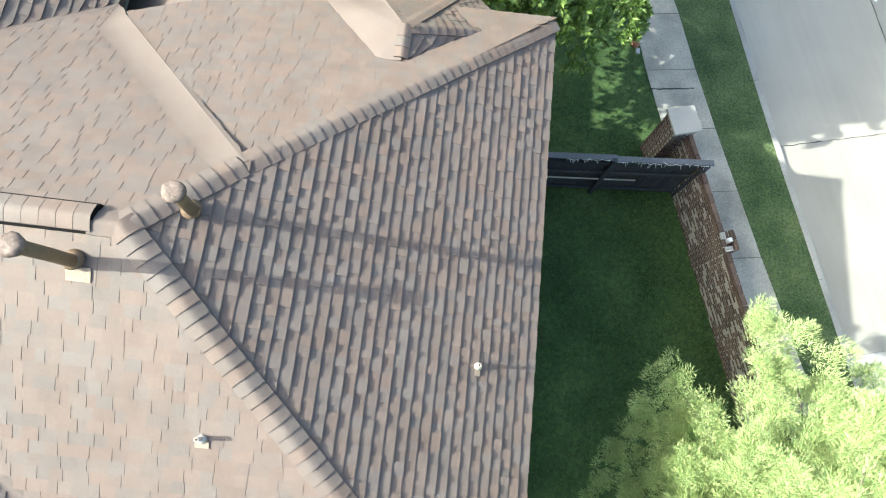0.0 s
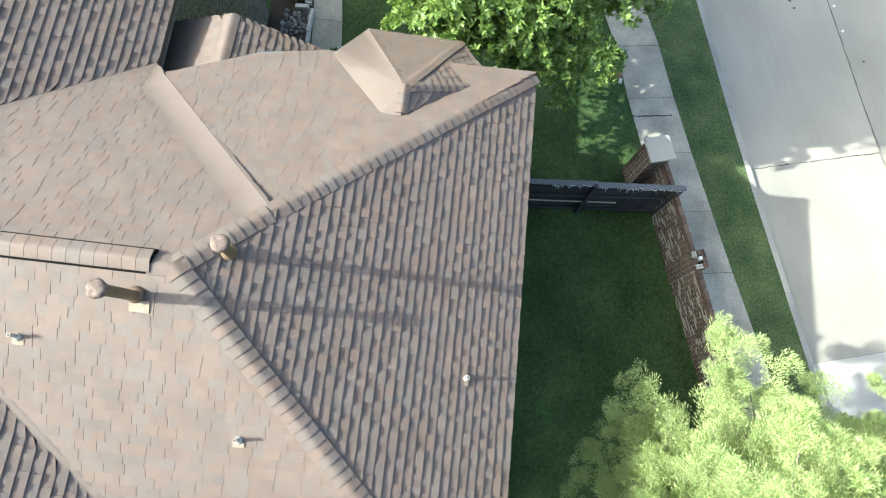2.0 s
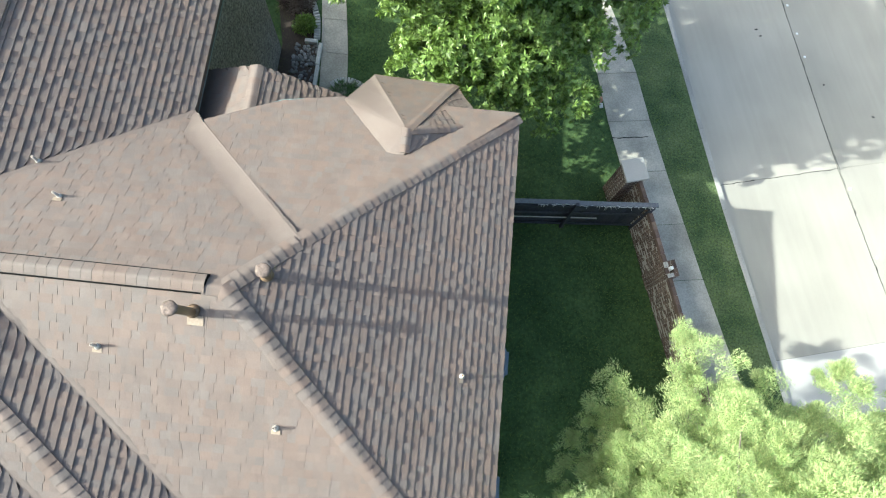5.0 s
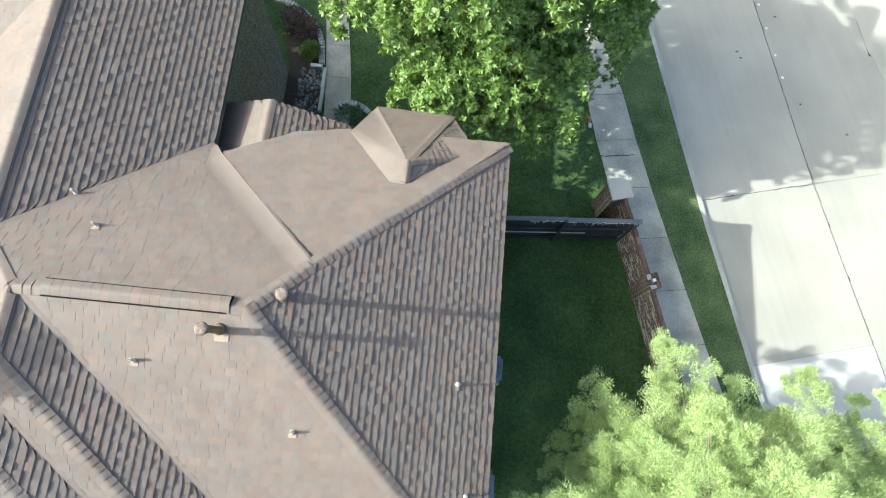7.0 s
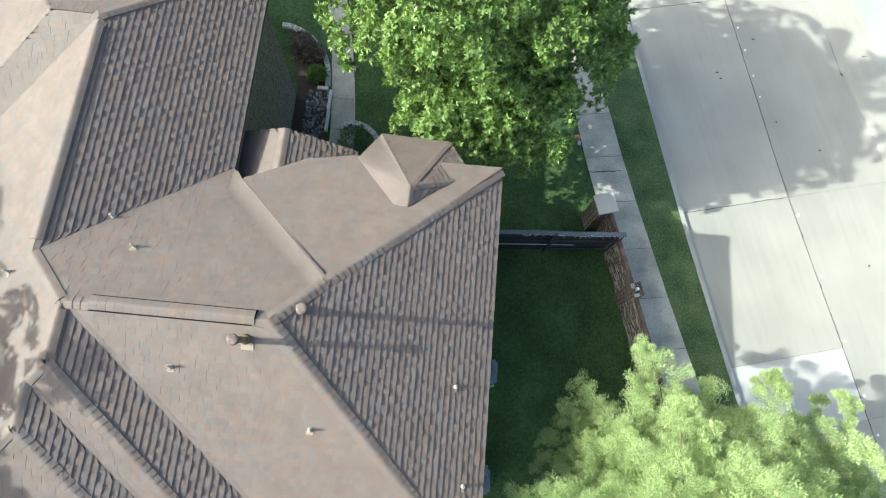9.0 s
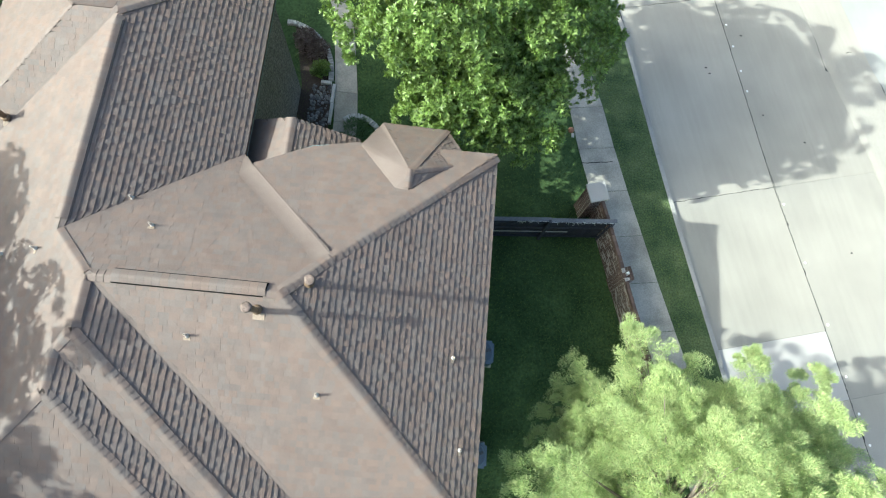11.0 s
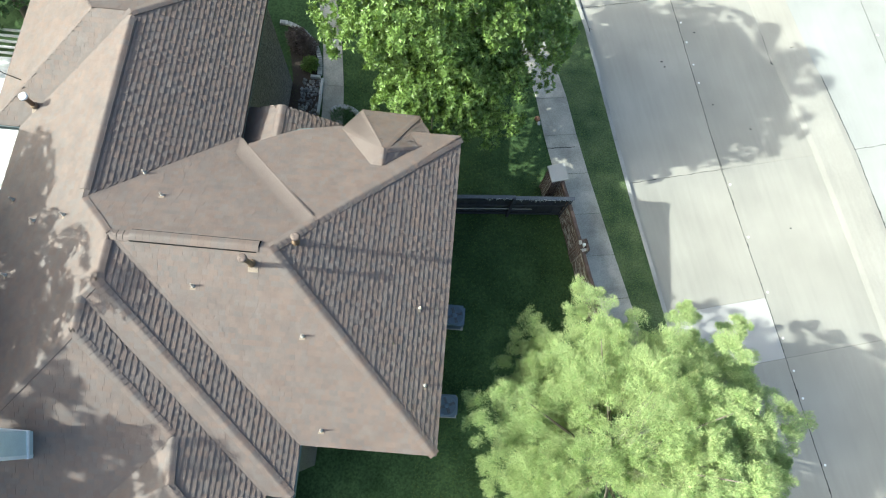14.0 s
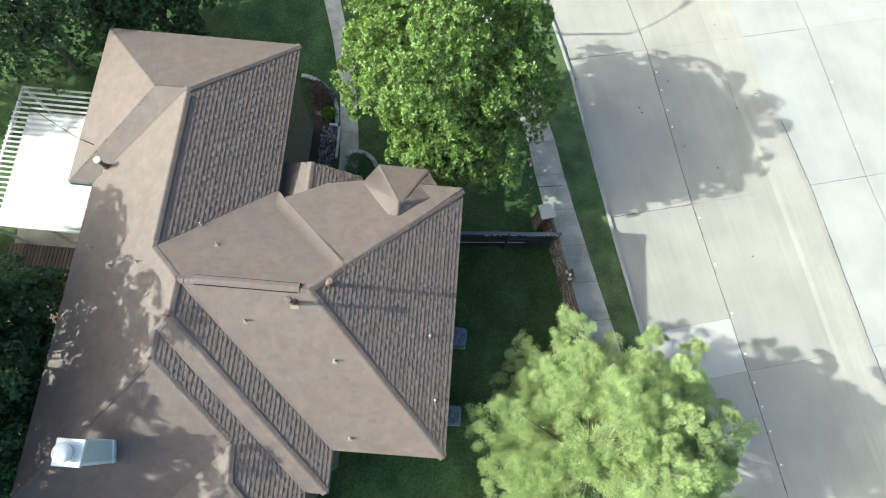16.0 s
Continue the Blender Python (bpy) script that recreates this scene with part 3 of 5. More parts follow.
KERB = [(-2.2, 30), (3.82, 15.42), (4.88, 12.24), (6.50, 5.75), (7.81, 1.1), (9.5, -5.0), (14.0, -21.0)]
JOINT_1 = [(2.4, 30), (7.43, 16.8), (8.37, 13.96), (10.11, 6.65), (11.47, 1.92), (13.27, -4.75), (17.6, -21)]
MED_L = [(6.5, 30), (10.9, 16.5), (12.45, 11.6), (14.07, 6.88), (15.88, -0.02), (17.3, -5.0), (21.8, -21)]
MED_R = [(8.3, 30), (12.6, 16.5), (14.1, 11.8), (15.36, 8.06), (17.62, -0.43), (18.9, -5.0), (23.3, -21)]
JOINT_2 = [(11.9, 30), (16.12, 16.25), (17.94, 8.9), (20.9, -0.9), (22.2, -5.5), (26.6, -21)]
FAR_KERB = [(17.3, 30), (21.4, 16.25), (23.2, 8.9), (26.2, -0.9), (27.5, -5.5), (31.9, -21)]


def cross(points, y0):
    """Where the cross joint that leaves the kerb at y0 meets a long line."""
    xk, y = line_x(KERB, y0), y0
    for _ in range(25):
        x = line_x(points, y)
        y = y0 + 0.265 * (x - xk)
    return Vector((x, y, 0))


lawn_ring = [(x, y) for x, y in KERB] + [(-90, -21), (-90, 30)]
lawn = part("lawn", slab("lawn", lawn_ring, -0.05, 0.11, M_GRASS))
tagged(lawn, "mown green lawn round the house", "lawn", kind="structure")
road = part("road", slab("road", [(x, y) for x, y in KERB] + [(x, y) for x, y in reversed(FAR_KERB)], -0.06, -0.018, M_JOINT))
tagged(road, "pale concrete street in jointed slabs", "road", kind="structure")


def street_slab(l0, l1, ya, yb, top=0.0, mat=None, name="concrete_slab", g=0.012, g2=0.012):
    rows = 4
    left = [cross(l0, ya + (yb - ya) * i / rows) for i in range(rows + 1)]
    right = [cross(l1, ya + (yb - ya) * i / rows) for i in range(rows + 1)]
    across = (right[0] - left[0]).normalized()
    ring = [p + across * g for p in left] + [p - across * g2 for p in reversed(right)]
    down = Vector((0, 0.012, 0)) if yb > ya else Vector((0, -0.012, 0))
    ring[0] = ring[0] + down * 0.6
    ring[-1] = ring[-1] + down * 0.6
    ob = part(name, slab(name, [(p.x, p.y) for p in ring], -0.05, top, mat or M_CONCRETE), None, road)
    return ob


CUTS = [-21.0, -14.9, -8.0, -1.15, 5.73, 13.15, 20.3, 27.5]
LANE_1 = [-21.0, -14.9, -8.0, -1.15, 0.93, 5.73, 13.15, 20.3, 27.5]
for ya, yb in zip(LANE_1, LANE_1[1:]):
    street_slab(KERB, JOINT_1, ya, yb, mat=M_NEW_CONCRETE if ya == -1.15 else None)
for ya, yb in zip(CUTS, CUTS[1:]):
    street_slab(JOINT_1, MED_L, ya, yb, g2=-0.004)
    street_slab(MED_L, MED_R, ya, yb, g=0.008, g2=0.004)
    street_slab(MED_R, JOINT_2, ya, yb, g=-0.001, mat=M_PALE_CONCRETE)
    street_slab(JOINT_2, FAR_KERB, ya, yb, mat=M_PALE_CONCRETE)
# broken joints, cracks and the painted shade line beside the median
def crack(points, seed, w=0.008):
    cr = random.Random(seed)
    vs, fs = [], []
    for a, b in zip(points, points[1:]):
        a, b = Vector(a), Vector(b)
        n = max(2, int((b - a).length / 0.10))
        side = Vector((-(b - a).y, (b - a).x)).normalized()
        for k in range(n + 1):
            p = a.lerp(b, k / n) + side * cr.uniform(-0.018, 0.018)
            h = w * cr.uniform(0.3, 1.5) * (2.5 if cr.random() < 0.02 else 1.0)
            s = len(vs)
            vs += [(*(p + side * h), 0.0035), (*(p - side * h), 0.0035)]
            if k:
                fs.append((s - 2, s, s + 1, s - 1))
    part("crack", mesh_from("crack", vs, fs, M_JOINT), None, road, "dark broken joint in the concrete, or painted shade beside the median")


def joint_pts(l0, l1, y):
    return [tuple(cross(l0, y).to_2d()), tuple(cross(l1, y).to_2d())]


for k, (l0, l1, y) in enumerate(((KERB, JOINT_1, 5.73), (KERB, JOINT_1, 13.15), (MED_R, JOINT_2, 5.73), (MED_R, JOINT_2, 13.15), (JOINT_2, FAR_KERB, 5.73))):
    crack(joint_pts(l0, l1, y), k)
for k, line in enumerate((JOINT_1, JOINT_2)):
    crack([(line_x(line, y), y) for y in (17, 14, 11, 8, 5, 2, -1, -4, -7, -10)], 20 + k, 0.009 - 0.003 * k)

# the shade at the median's east edge, drawn as a dark line
crack([(line_x(MED_R, y) + 0.06, y) for y in (11.2, 8, 4, 0, -4, -8, -12)], 30, 0.016)

# the raised median with its round nose
nose = Vector((13.3, 11.55))
med_ring = [(line_x(MED_R, y) + 0.03, y) for y in (-21, -12, -5, 0, 4, 8, 11.4)]
med_ring += [(13.3 + 0.83 * math.cos(a) - 0.02 * a, 11.5 + 0.85 * math.sin(a)) for a in [math.pi * k / 10 for k in range(1, 10)]]
med_ring += [(line_x(MED_L, y) - 0.03, y) for y in (11.3, 8, 4, 0, -5, -12, -21)]
mid_ring = [((line_x(MED_L, min(y, 11.3)) + line_x(MED_R, min(y, 11.3))) / 2, min(y, 11.3)) for x, y in med_ring]
top_ring = [(x + (cx - x) * 0.25, y + (cy - y) * 0.25) for (x, y), (cx, cy) in zip(med_ring, mid_ring)]
k = len(med_ring)
median = part("median", mesh_from("median", [(x, y, -0.02) for x, y in med_ring] + [(x, y, 0.008) for x, y in med_ring] + [(x, y, 0.03) for x, y in top_ring],
    [(i, (i + 1) % k, (i + 1) % k + k, i + k) for i in range(k)] + [(i + k, (i + 1) % k + k, (i + 1) % k + 2 * k, i + 2 * k) for i in range(k)] + [tuple(range(2 * k, 3 * k))], M_CONCRETE))
tagged(median, "low raised concrete median with a round nose", "median", kind="structure")

crack([(12.68, 11.55), (12.86, 12.08), (13.2, 12.36), (13.43, 12.41)], 40, 0.010)
crack([(12.05, 12.87), (12.20, 12.2), (12.36, 11.5)], 41, 0.007)
crack([(12.34, 11.62), (12.42, 11.46)], 42, 0.030)
crack([(4.53, 13.97), (4.78, 12.96), (5.02, 12.12)], 43, 0.012)
crack([(4.98, 12.28), (5.20, 12.20)], 44, 0.010)
for k, (x, y) in enumerate(((8.03, 10.86), (7.91, 11.08), (9.27, 12.59), (11.33, 8.5), (11.58, 15.89), (9.9, 9.4), (12.6, 4.6))):
    ring = [(x + (0.045 + 0.02 * math.sin(k + 2 * a)) * math.cos(a), y + 0.03 * math.sin(a)) for a in [0.7 * q for q in range(9)]]
    part("stain", mesh_from("stain", [(px, py, 0.0035) for px, py in ring], [tuple(range(9))], M_JOINT), None, road, "small dark tar spot")

# kerb stones
kerb = tagged(new("kerb"), "pale concrete kerb along the street", "kerb", kind="structure")
ys = [29 - 2.4 * k for k in range(20)]
for y0, y1 in zip(ys, ys[1:]):
    a0, a1 = Vector((line_x(KERB, y0), y0)), Vector((line_x(KERB, y1), y1))
    g = (a1 - a0).normalized() * 0.004
    n = Vector((-(a1 - a0).y, (a1 - a0).x)).normalized()
    n = n if n.x < 0 else -n
    o = -n * 0.03
    ring = [a0 + g + o, a1 - g + o, a1 - g + n * 0.11, a0 + g + n * 0.11]
    part("kerb_stone", slab("kerb_stone", [(p.x, p.y) for p in ring], -0.04, 0.125, M_KERB), None, kerb)

# pavement slabs beside the street
WALK_L = [(-0.6, 17.5), (2.86, 9.3), (3.47, 6.67), (4.95, 2.2), (8.7, -8.4)]
WALK_R = [(0.75, 17.8), (4.01, 9.48), (4.72, 6.85), (6.15, 2.45), (9.9, -8.2)]
pavement = part("pavement", slab("pavement", WALK_L + WALK_R[::-1], 0.0, 0.105, M_SOIL))
tagged(pavement, "pale concrete pavement in square slabs", "pavement", kind="structure")
cuts = [16.4 - 1.52 * k for k in range(17)]
for i, (y1, y0) in enumerate(zip(cuts, cuts[1:])):
    ring = []
    for pts, sx in ((WALK_L, 0.006), (WALK_R, -0.006)):
        for y in ((y0, y1) if sx > 0 else (y1, y0)):
            yy = y + (0.0 if sx > 0 else 0.2) + (0.007 if y == y0 else -0.007)
            ring.append((line_x(pts, yy) + sx, yy))
    part("concrete_slab", slab("concrete_slab", ring, 0.0, 0.128 + 0.003 * math.sin(i * 2.3), M_WALK), None, pavement)

# an old dark crack across one pavement slab
cr = random.Random(6)
vs, fs = [], []
for k in range(11):
    x = line_x(WALK_L, 6.9) + 0.03 + 0.105 * k
    y, h = 6.78 + 0.016 * k + cr.uniform(-0.015, 0.015), cr.uniform(0.006, 0.022)
    vs += [(x, y + h, 0.134), (x, y - h, 0.134)]
    if k:
        fs.append((2 * k - 2, 2 * k, 2 * k + 1, 2 * k - 1))
part("crack", mesh_from("crack", vs, fs, M_JOINT), None, pavement, "dark crack across a pavement slab")

# the strip of grass between pavement and kerb
verge_ys = [16.2 - 1.6 * k for k in range(16)]
verge_ring = [(line_x(WALK_R, y) + 0.01, y) for y in verge_ys] + [(line_x(KERB, y) - 0.10, y) for y in reversed(verge_ys)]
verge = part("verge", slab("verge", verge_ring, 0.05, 0.113, M_VERGE))
tagged(verge, "strip of dry mown grass along the kerb", "verge", kind="structure")

# the garden path to the front door
PATH_L = [(-6.72, 15.3), (-6.05, 13.34), (-5.40, 10.9), (-5.09, 8.75), (-4.92, 7.0), (-4.9, 5.0)]
PATH_R = [(-5.98, 15.4), (-5.36, 13.42), (-4.70, 10.9), (-4.33, 8.8), (-4.13, 7.1), (-4.1, 5.0)]
garden_path = part("garden_path", slab("garden_path", PATH_L + PATH_R[::-1], 0.0, 0.113, M_SOIL))
tagged(garden_path, "curved concrete garden path to the door", "path", kind="structure")
cuts = [15.2 - 1.12 * k for k in range(10)]
for y1, y0 in zip(cuts, cuts[1:]):
    ring = [(line_x(PATH_L, y0 + 0.006) + 0.004, y0 + 0.006), (line_x(PATH_R, y0 + 0.006) - 0.004, y0 + 0.006), (line_x(PATH_R, y1 - 0.006) - 0.004, y1 - 0.006), (line_x(PATH_L, y1 - 0.006) + 0.004, y1 - 0.006)]
    part("concrete_slab", slab("concrete_slab", ring, 0.0, 0.135, M_WALK), None, garden_path)

# round white road studs beside the long joints
bm = bmesh.new()
bmesh.ops.create_cone(bm, cap_ends=True, segments=10, radius1=0.045, radius2=0.03, depth=0.02, matrix=Matrix.Translation((0, 0, 0.010)))
stud_mesh = bpy.data.meshes.new("road_stud")
bm.to_mesh(stud_mesh)
bm.free()
stud_mesh.materials.append(M_WHITE)
for pts, ys in ((JOINT_1, (13.0, 12.1, 11.1, 10.3, 6.1, 4.1, 2.1, 0.5, -0.6, -1.5, -2.4, -3.6)), (JOINT_2, (13.4, 11.7, 10.2, 7.3, 5.0))):
    for y in ys:
        ob = new("road_stud", stud_mesh)
        ob.matrix_basis = pose(line_x(pts, y) + 0.14, y, 0.0)
        tagged(ob, "small round white road stud on the concrete", "road stud", "studs along the street joints")


# ---- vegetation ----
def tube(points, radii, sides=7):
    vs, fs = [], []
    for i, (p, r) in enumerate(zip(points, radii)):
        p = Vector(p)
        d = (Vector(points[min(i + 1, len(points) - 1)]) - Vector(points[max(i - 1, 0)])).normalized()
        x = d.orthogonal().normalized()
        y = d.cross(x)
        vs += [p + (x * math.cos(a) + y * math.sin(a)) * r for a in (2 * math.pi * k / sides for k in range(sides))]
    for i in range(len(points) - 1):
        for k in range(sides):
            fs.append((i * sides + k, i * sides + (k + 1) % sides, (i + 1) * sides + (k + 1) % sides, (i + 1) * sides + k))
    n = len(vs)
    fs.append(tuple(range(sides - 1, -1, -1)))
    fs.append(tuple(range(n - sides, n)))
    return vs, fs


def tube_mesh(name, points, radii, mat, sides=7):
    vs, fs = tube(points, radii, sides)
    return mesh_from(name, vs, fs, mat, smooth=True)


def leaf_cloud(centres, normals, count, length, width, spread, r, droop=0.0, fold=0.25, face=0.9, out=0.45):
    """Small folded leaves round each centre, pointing away from it and along its normal. Four corners and two faces a leaf."""
    n = len(centres) * count
    c = np.repeat(np.asarray(centres), count, axis=0)
    nn = np.repeat(np.asarray(normals), count, axis=0)
    d = r.normal(size=(n, 3))
    d /= np.linalg.norm(d, axis=1)[:, None]
    d = d + nn * out
    d[:, 2] -= droop
    d /= np.linalg.norm(d, axis=1)[:, None]
    base = c + d * (spread * r.random((n, 1)) ** 0.6)
    sheet = nn * face + r.normal(size=(n, 3)) * 0.5
    side = np.cross(sheet, d)
    side /= np.linalg.norm(side, axis=1)[:, None]
    up = np.cross(d, side)
    ln = length * r.uniform(0.7, 1.25, (n, 1))
    wd = width * r.uniform(0.75, 1.2, (n, 1))
    tip = base + d * ln
    mid = base + d * ln * 0.5
    v = np.stack([base, mid + side * wd * 0.5 + up * wd * fold, tip, mid - side * wd * 0.5 + up * wd * fold], axis=1).reshape(-1, 3)
    k = np.arange(n)[:, None] * 4
    f = np.concatenate([np.concatenate([k, k + 1, k + 2], 1), np.concatenate([k, k + 2, k + 3], 1)], 0)
    return v, f


def array_mesh(name, v, f, mat):
    me = bpy.data.meshes.new(name)
    me.vertices.add(len(v))
    me.vertices.foreach_set("co", np.asarray(v, dtype=np.float32).ravel())
    me.loops.add(f.size)
    me.loops.foreach_set("vertex_index", f.ravel().astype(np.int32))
    me.polygons.add(len(f))
    me.polygons.foreach_set("loop_start", (np.arange(len(f)) * f.shape[1]).astype(np.int32))
    me.update(calc_edges=True)
    me.materials.append(mat)
    return me


def crown_points(centre, radii, blobs, per_blob, blob_r, seed, low=-0.35, lump=0.16, rough=0.10):
    """Lumpy crown: round tufts over an uneven ellipsoid, and points over each tuft."""
    r = np.random.default_rng(seed)
    cs, ns, tufts = [], [], []
    golden = math.pi * (3 - math.sqrt(5))
    for i in range(blobs):
        z = 1 - (1 - low) * (i + 0.5) / blobs
        a = golden * i + r.uniform(-0.3, 0.3)
        s = math.sqrt(max(0.0, 1 - z * z))
        d = np.array([s * math.cos(a), s * math.sin(a), z])
        swell = 1 + lump * noise.noise(Vector(d * 2.1) + Vector((seed, 0, 0))) * 2 + r.uniform(-rough, 0.06)
        p = np.array(centre) + d * np.array(radii) * swell
        br = blob_r * r.uniform(0.65, 1.25)
        tufts.append((p, br))
        q = r.normal(size=(per_blob, 3))
        q /= np.linalg.norm(q, axis=1)[:, None]
        q = q + d * 0.6 + np.array([0, 0, 0.25])
        q /= np.linalg.norm(q, axis=1)[:, None]
        cs.append(p + q * br * r.uniform(0.6, 1.0, (per_blob, 1)))
        ns.append(q)
    return np.concatenate(cs), np.concatenate(ns), tufts, r


def rosettes(tufts, centre, per_tuft, leaves, length, width, r):
    """Stars of broad leaves that stand on the outside of every tuft and face outwards and up."""
    cs, ns = [], []
    for p, br in tufts:
        away = (p - np.asarray(centre)) / (np.linalg.norm(p - np.asarray(centre)) + 1e-6)
        q = r.normal(size=(per_tuft, 3))
        q /= np.linalg.norm(q, axis=1)[:, None]
        q = q * 0.95 + away * 0.75 + np.array([0, 0, 0.45])
        q /= np.linalg.norm(q, axis=1)[:, None]
        cs.append(p + q * br * r.uniform(0.55, 1.05, (per_tuft, 1)))
        ns.append(q)
    c, axis = np.repeat(np.concatenate(cs), leaves, axis=0), np.repeat(np.concatenate(ns), leaves, axis=0)
    n = len(c)
    d = r.normal(size=(n, 3))
    d -= axis * np.sum(d * axis, axis=1)[:, None]
    d /= np.linalg.norm(d, axis=1)[:, None]
    lift = r.uniform(0.05, 1.2, (n, 1))
    d = d + axis * lift
    d /= np.linalg.norm(d, axis=1)[:, None]
    side = np.cross(axis, d)
    side /= np.linalg.norm(side, axis=1)[:, None]
    up = np.cross(d, side)
    ln, wd = length * r.uniform(0.65, 1.2, (n, 1)), width * r.uniform(0.8, 1.2, (n, 1))
    mid = c + d * ln * 0.58
    v = np.stack([c, mid + side * wd * 0.5 + up * wd * 0.2, c + d * ln, mid - side * wd * 0.5 + up * wd * 0.2], axis=1).reshape(-1, 3)
    k = np.arange(n)[:, None] * 4
    return v, np.concatenate([np.concatenate([k, k + 1, k + 2], 1), np.concatenate([k, k + 2, k + 3], 1)], 0)


def plumes(tufts, centre, count, length, width, r):
    """Dense lumpy plumes of thin pointed leaves that stand away from the middle of each tuft."""
    vs = []
    for p, br in tufts:
        away = (p - np.asarray(centre)) / (np.linalg.norm(p - np.asarray(centre)) + 1e-6)
        lean = away * 0.8 + np.array([0, 0, 0.6])
        lean /= np.linalg.norm(lean)
        # a few smaller heads make up the plume
        heads = r.normal(size=(5, 3))
        heads = heads / np.linalg.norm(heads, axis=1)[:, None] * 0.85 + lean * 0.5
        heads = heads / np.linalg.norm(heads, axis=1)[:, None] * br * r.uniform(0.35, 0.7, (5, 1))
        which = r.integers(0, 5, count)
        q = r.normal(size=(count, 3))
        q = q / np.linalg.norm(q, axis=1)[:, None] + lean * 0.35
        q /= np.linalg.norm(q, axis=1)[:, None]
        base = p + heads[which] + q * br * (0.5 * r.random((count, 1)) ** 0.4)
        d = q * 0.7 + lean * 0.75 + r.normal(size=(count, 3)) * 0.25
        d /= np.linalg.norm(d, axis=1)[:, None]
        side = np.cross(d, r.normal(size=(count, 3)))
        side /= np.linalg.norm(side, axis=1)[:, None]
        ln, wd = length * r.uniform(0.7, 1.25, (count, 1)), width * r.uniform(0.8, 1.2, (count, 1))
        vs.append(np.stack([base - side * wd * 0.5, base + side * wd * 0.5, base + d * ln], axis=1).reshape(-1, 3))
    v = np.concatenate(vs)
    return v, np.arange(len(v)).reshape(-1, 3)


def tree(label, base, centre, radii, blobs, blob_r, mat, seed, style, trunk_r=0.16, low=-0.35, lobes=(), rough=0.10, inner=(1, 0.72), lump=0.16):
    """Tapered trunk, forking limbs that reach into the tufts, and a crown of single leaves."""
    thing = tagged(new("tree"), label, "tree")
    cs, ns, tufts, r = crown_points(centre, radii, blobs, 24, blob_r, seed, low, lump=lump, rough=rough)
    foliage = [style(tufts, centre, r)]
    for k, (lc, lr, lb) in enumerate(lobes):
        cs2, ns2, tufts2, _ = crown_points(lc, lr, lb, 24, blob_r, seed + 50 + k, low, rough=rough)
        foliage.append(style(tufts2, lc, r))
        cs, ns, tufts = np.concatenate([cs, cs2]), np.concatenate([ns, ns2]), tufts + tufts2
    b, c = Vector(base), Vector(centre)
    fork = b.lerp(c, 0.45)
    bend = Vector((0.12, -0.1, 0))
    part("trunk", tube_mesh("trunk", [b - Vector((0, 0, 0.05)), b + Vector((0, 0, 0.25)), b.lerp(fork, 0.5) + bend, fork, c], [trunk_r * 1.5, trunk_r * 1.1, trunk_r, trunk_r * 0.85, trunk_r * 0.4], M_BARK, 10), None, thing)
    for i, (p, br) in enumerate(tufts):
        if i % 3 == 0:
            p = Vector(p)
            start = fork.lerp(c, (i % 5) / 5)
            part("limb", tube_mesh("limb", [start, start.lerp(p, 0.45) + Vector((0, 0, 0.25)), start.lerp(p, 0.8), p], [trunk_r * 0.42, trunk_r * 0.26, trunk_r * 0.14, trunk_r * 0.05], M_BARK, 5), None, thing)
    # a sparser layer inside, so that little sky shows right through
    core = [(np.asarray(centre) + (p - np.asarray(centre)) * inner[1], br * 1.3) for p, br in tufts]
    foliage += [style(core, centre, r) for _ in range(inner[0])]
    verts, faces, at = [], [], 0
    for v, f in foliage:
        verts.append(v)
        faces.append(f + at)
        at += len(v)
    part("crown", array_mesh("crown", np.concatenate(verts), np.concatenate(faces), mat), None, thing)
    return thing


def clusters(tufts, centre, count, share, r):
    """Smaller tufts on the outside of each large one."""
    small = []
    for p, br in tufts:
        away = (p - np.asarray(centre)) / (np.linalg.norm(p - np.asarray(centre)) + 1e-6)
        for _ in range(count):
            q = r.normal(size=3)
            q = q / np.linalg.norm(q) * 0.9 + away * 0.6 + np.array([0, 0, 0.4])
            small.append((p + q / np.linalg.norm(q) * br * r.uniform(0.6, 1.0), br * share * r.uniform(0.8, 1.2)))
    return small


def broad_leaves(tufts, centre, r):
    return rosettes(clusters(tufts, centre, 8, 0.40, r), centre, 5, 14, 0.135, 0.041, r)


def feathery_leaves(tufts, centre, r):
    return plumes(clusters(tufts, centre, 7, 0.42, r), centre, 560, 0.062, 0.0118, r)


def dark_leaves(tufts, centre, r):
    return rosettes(clusters(tufts, centre, 6, 0.45, r), centre, 5, 9, 0.145, 0.066, r)


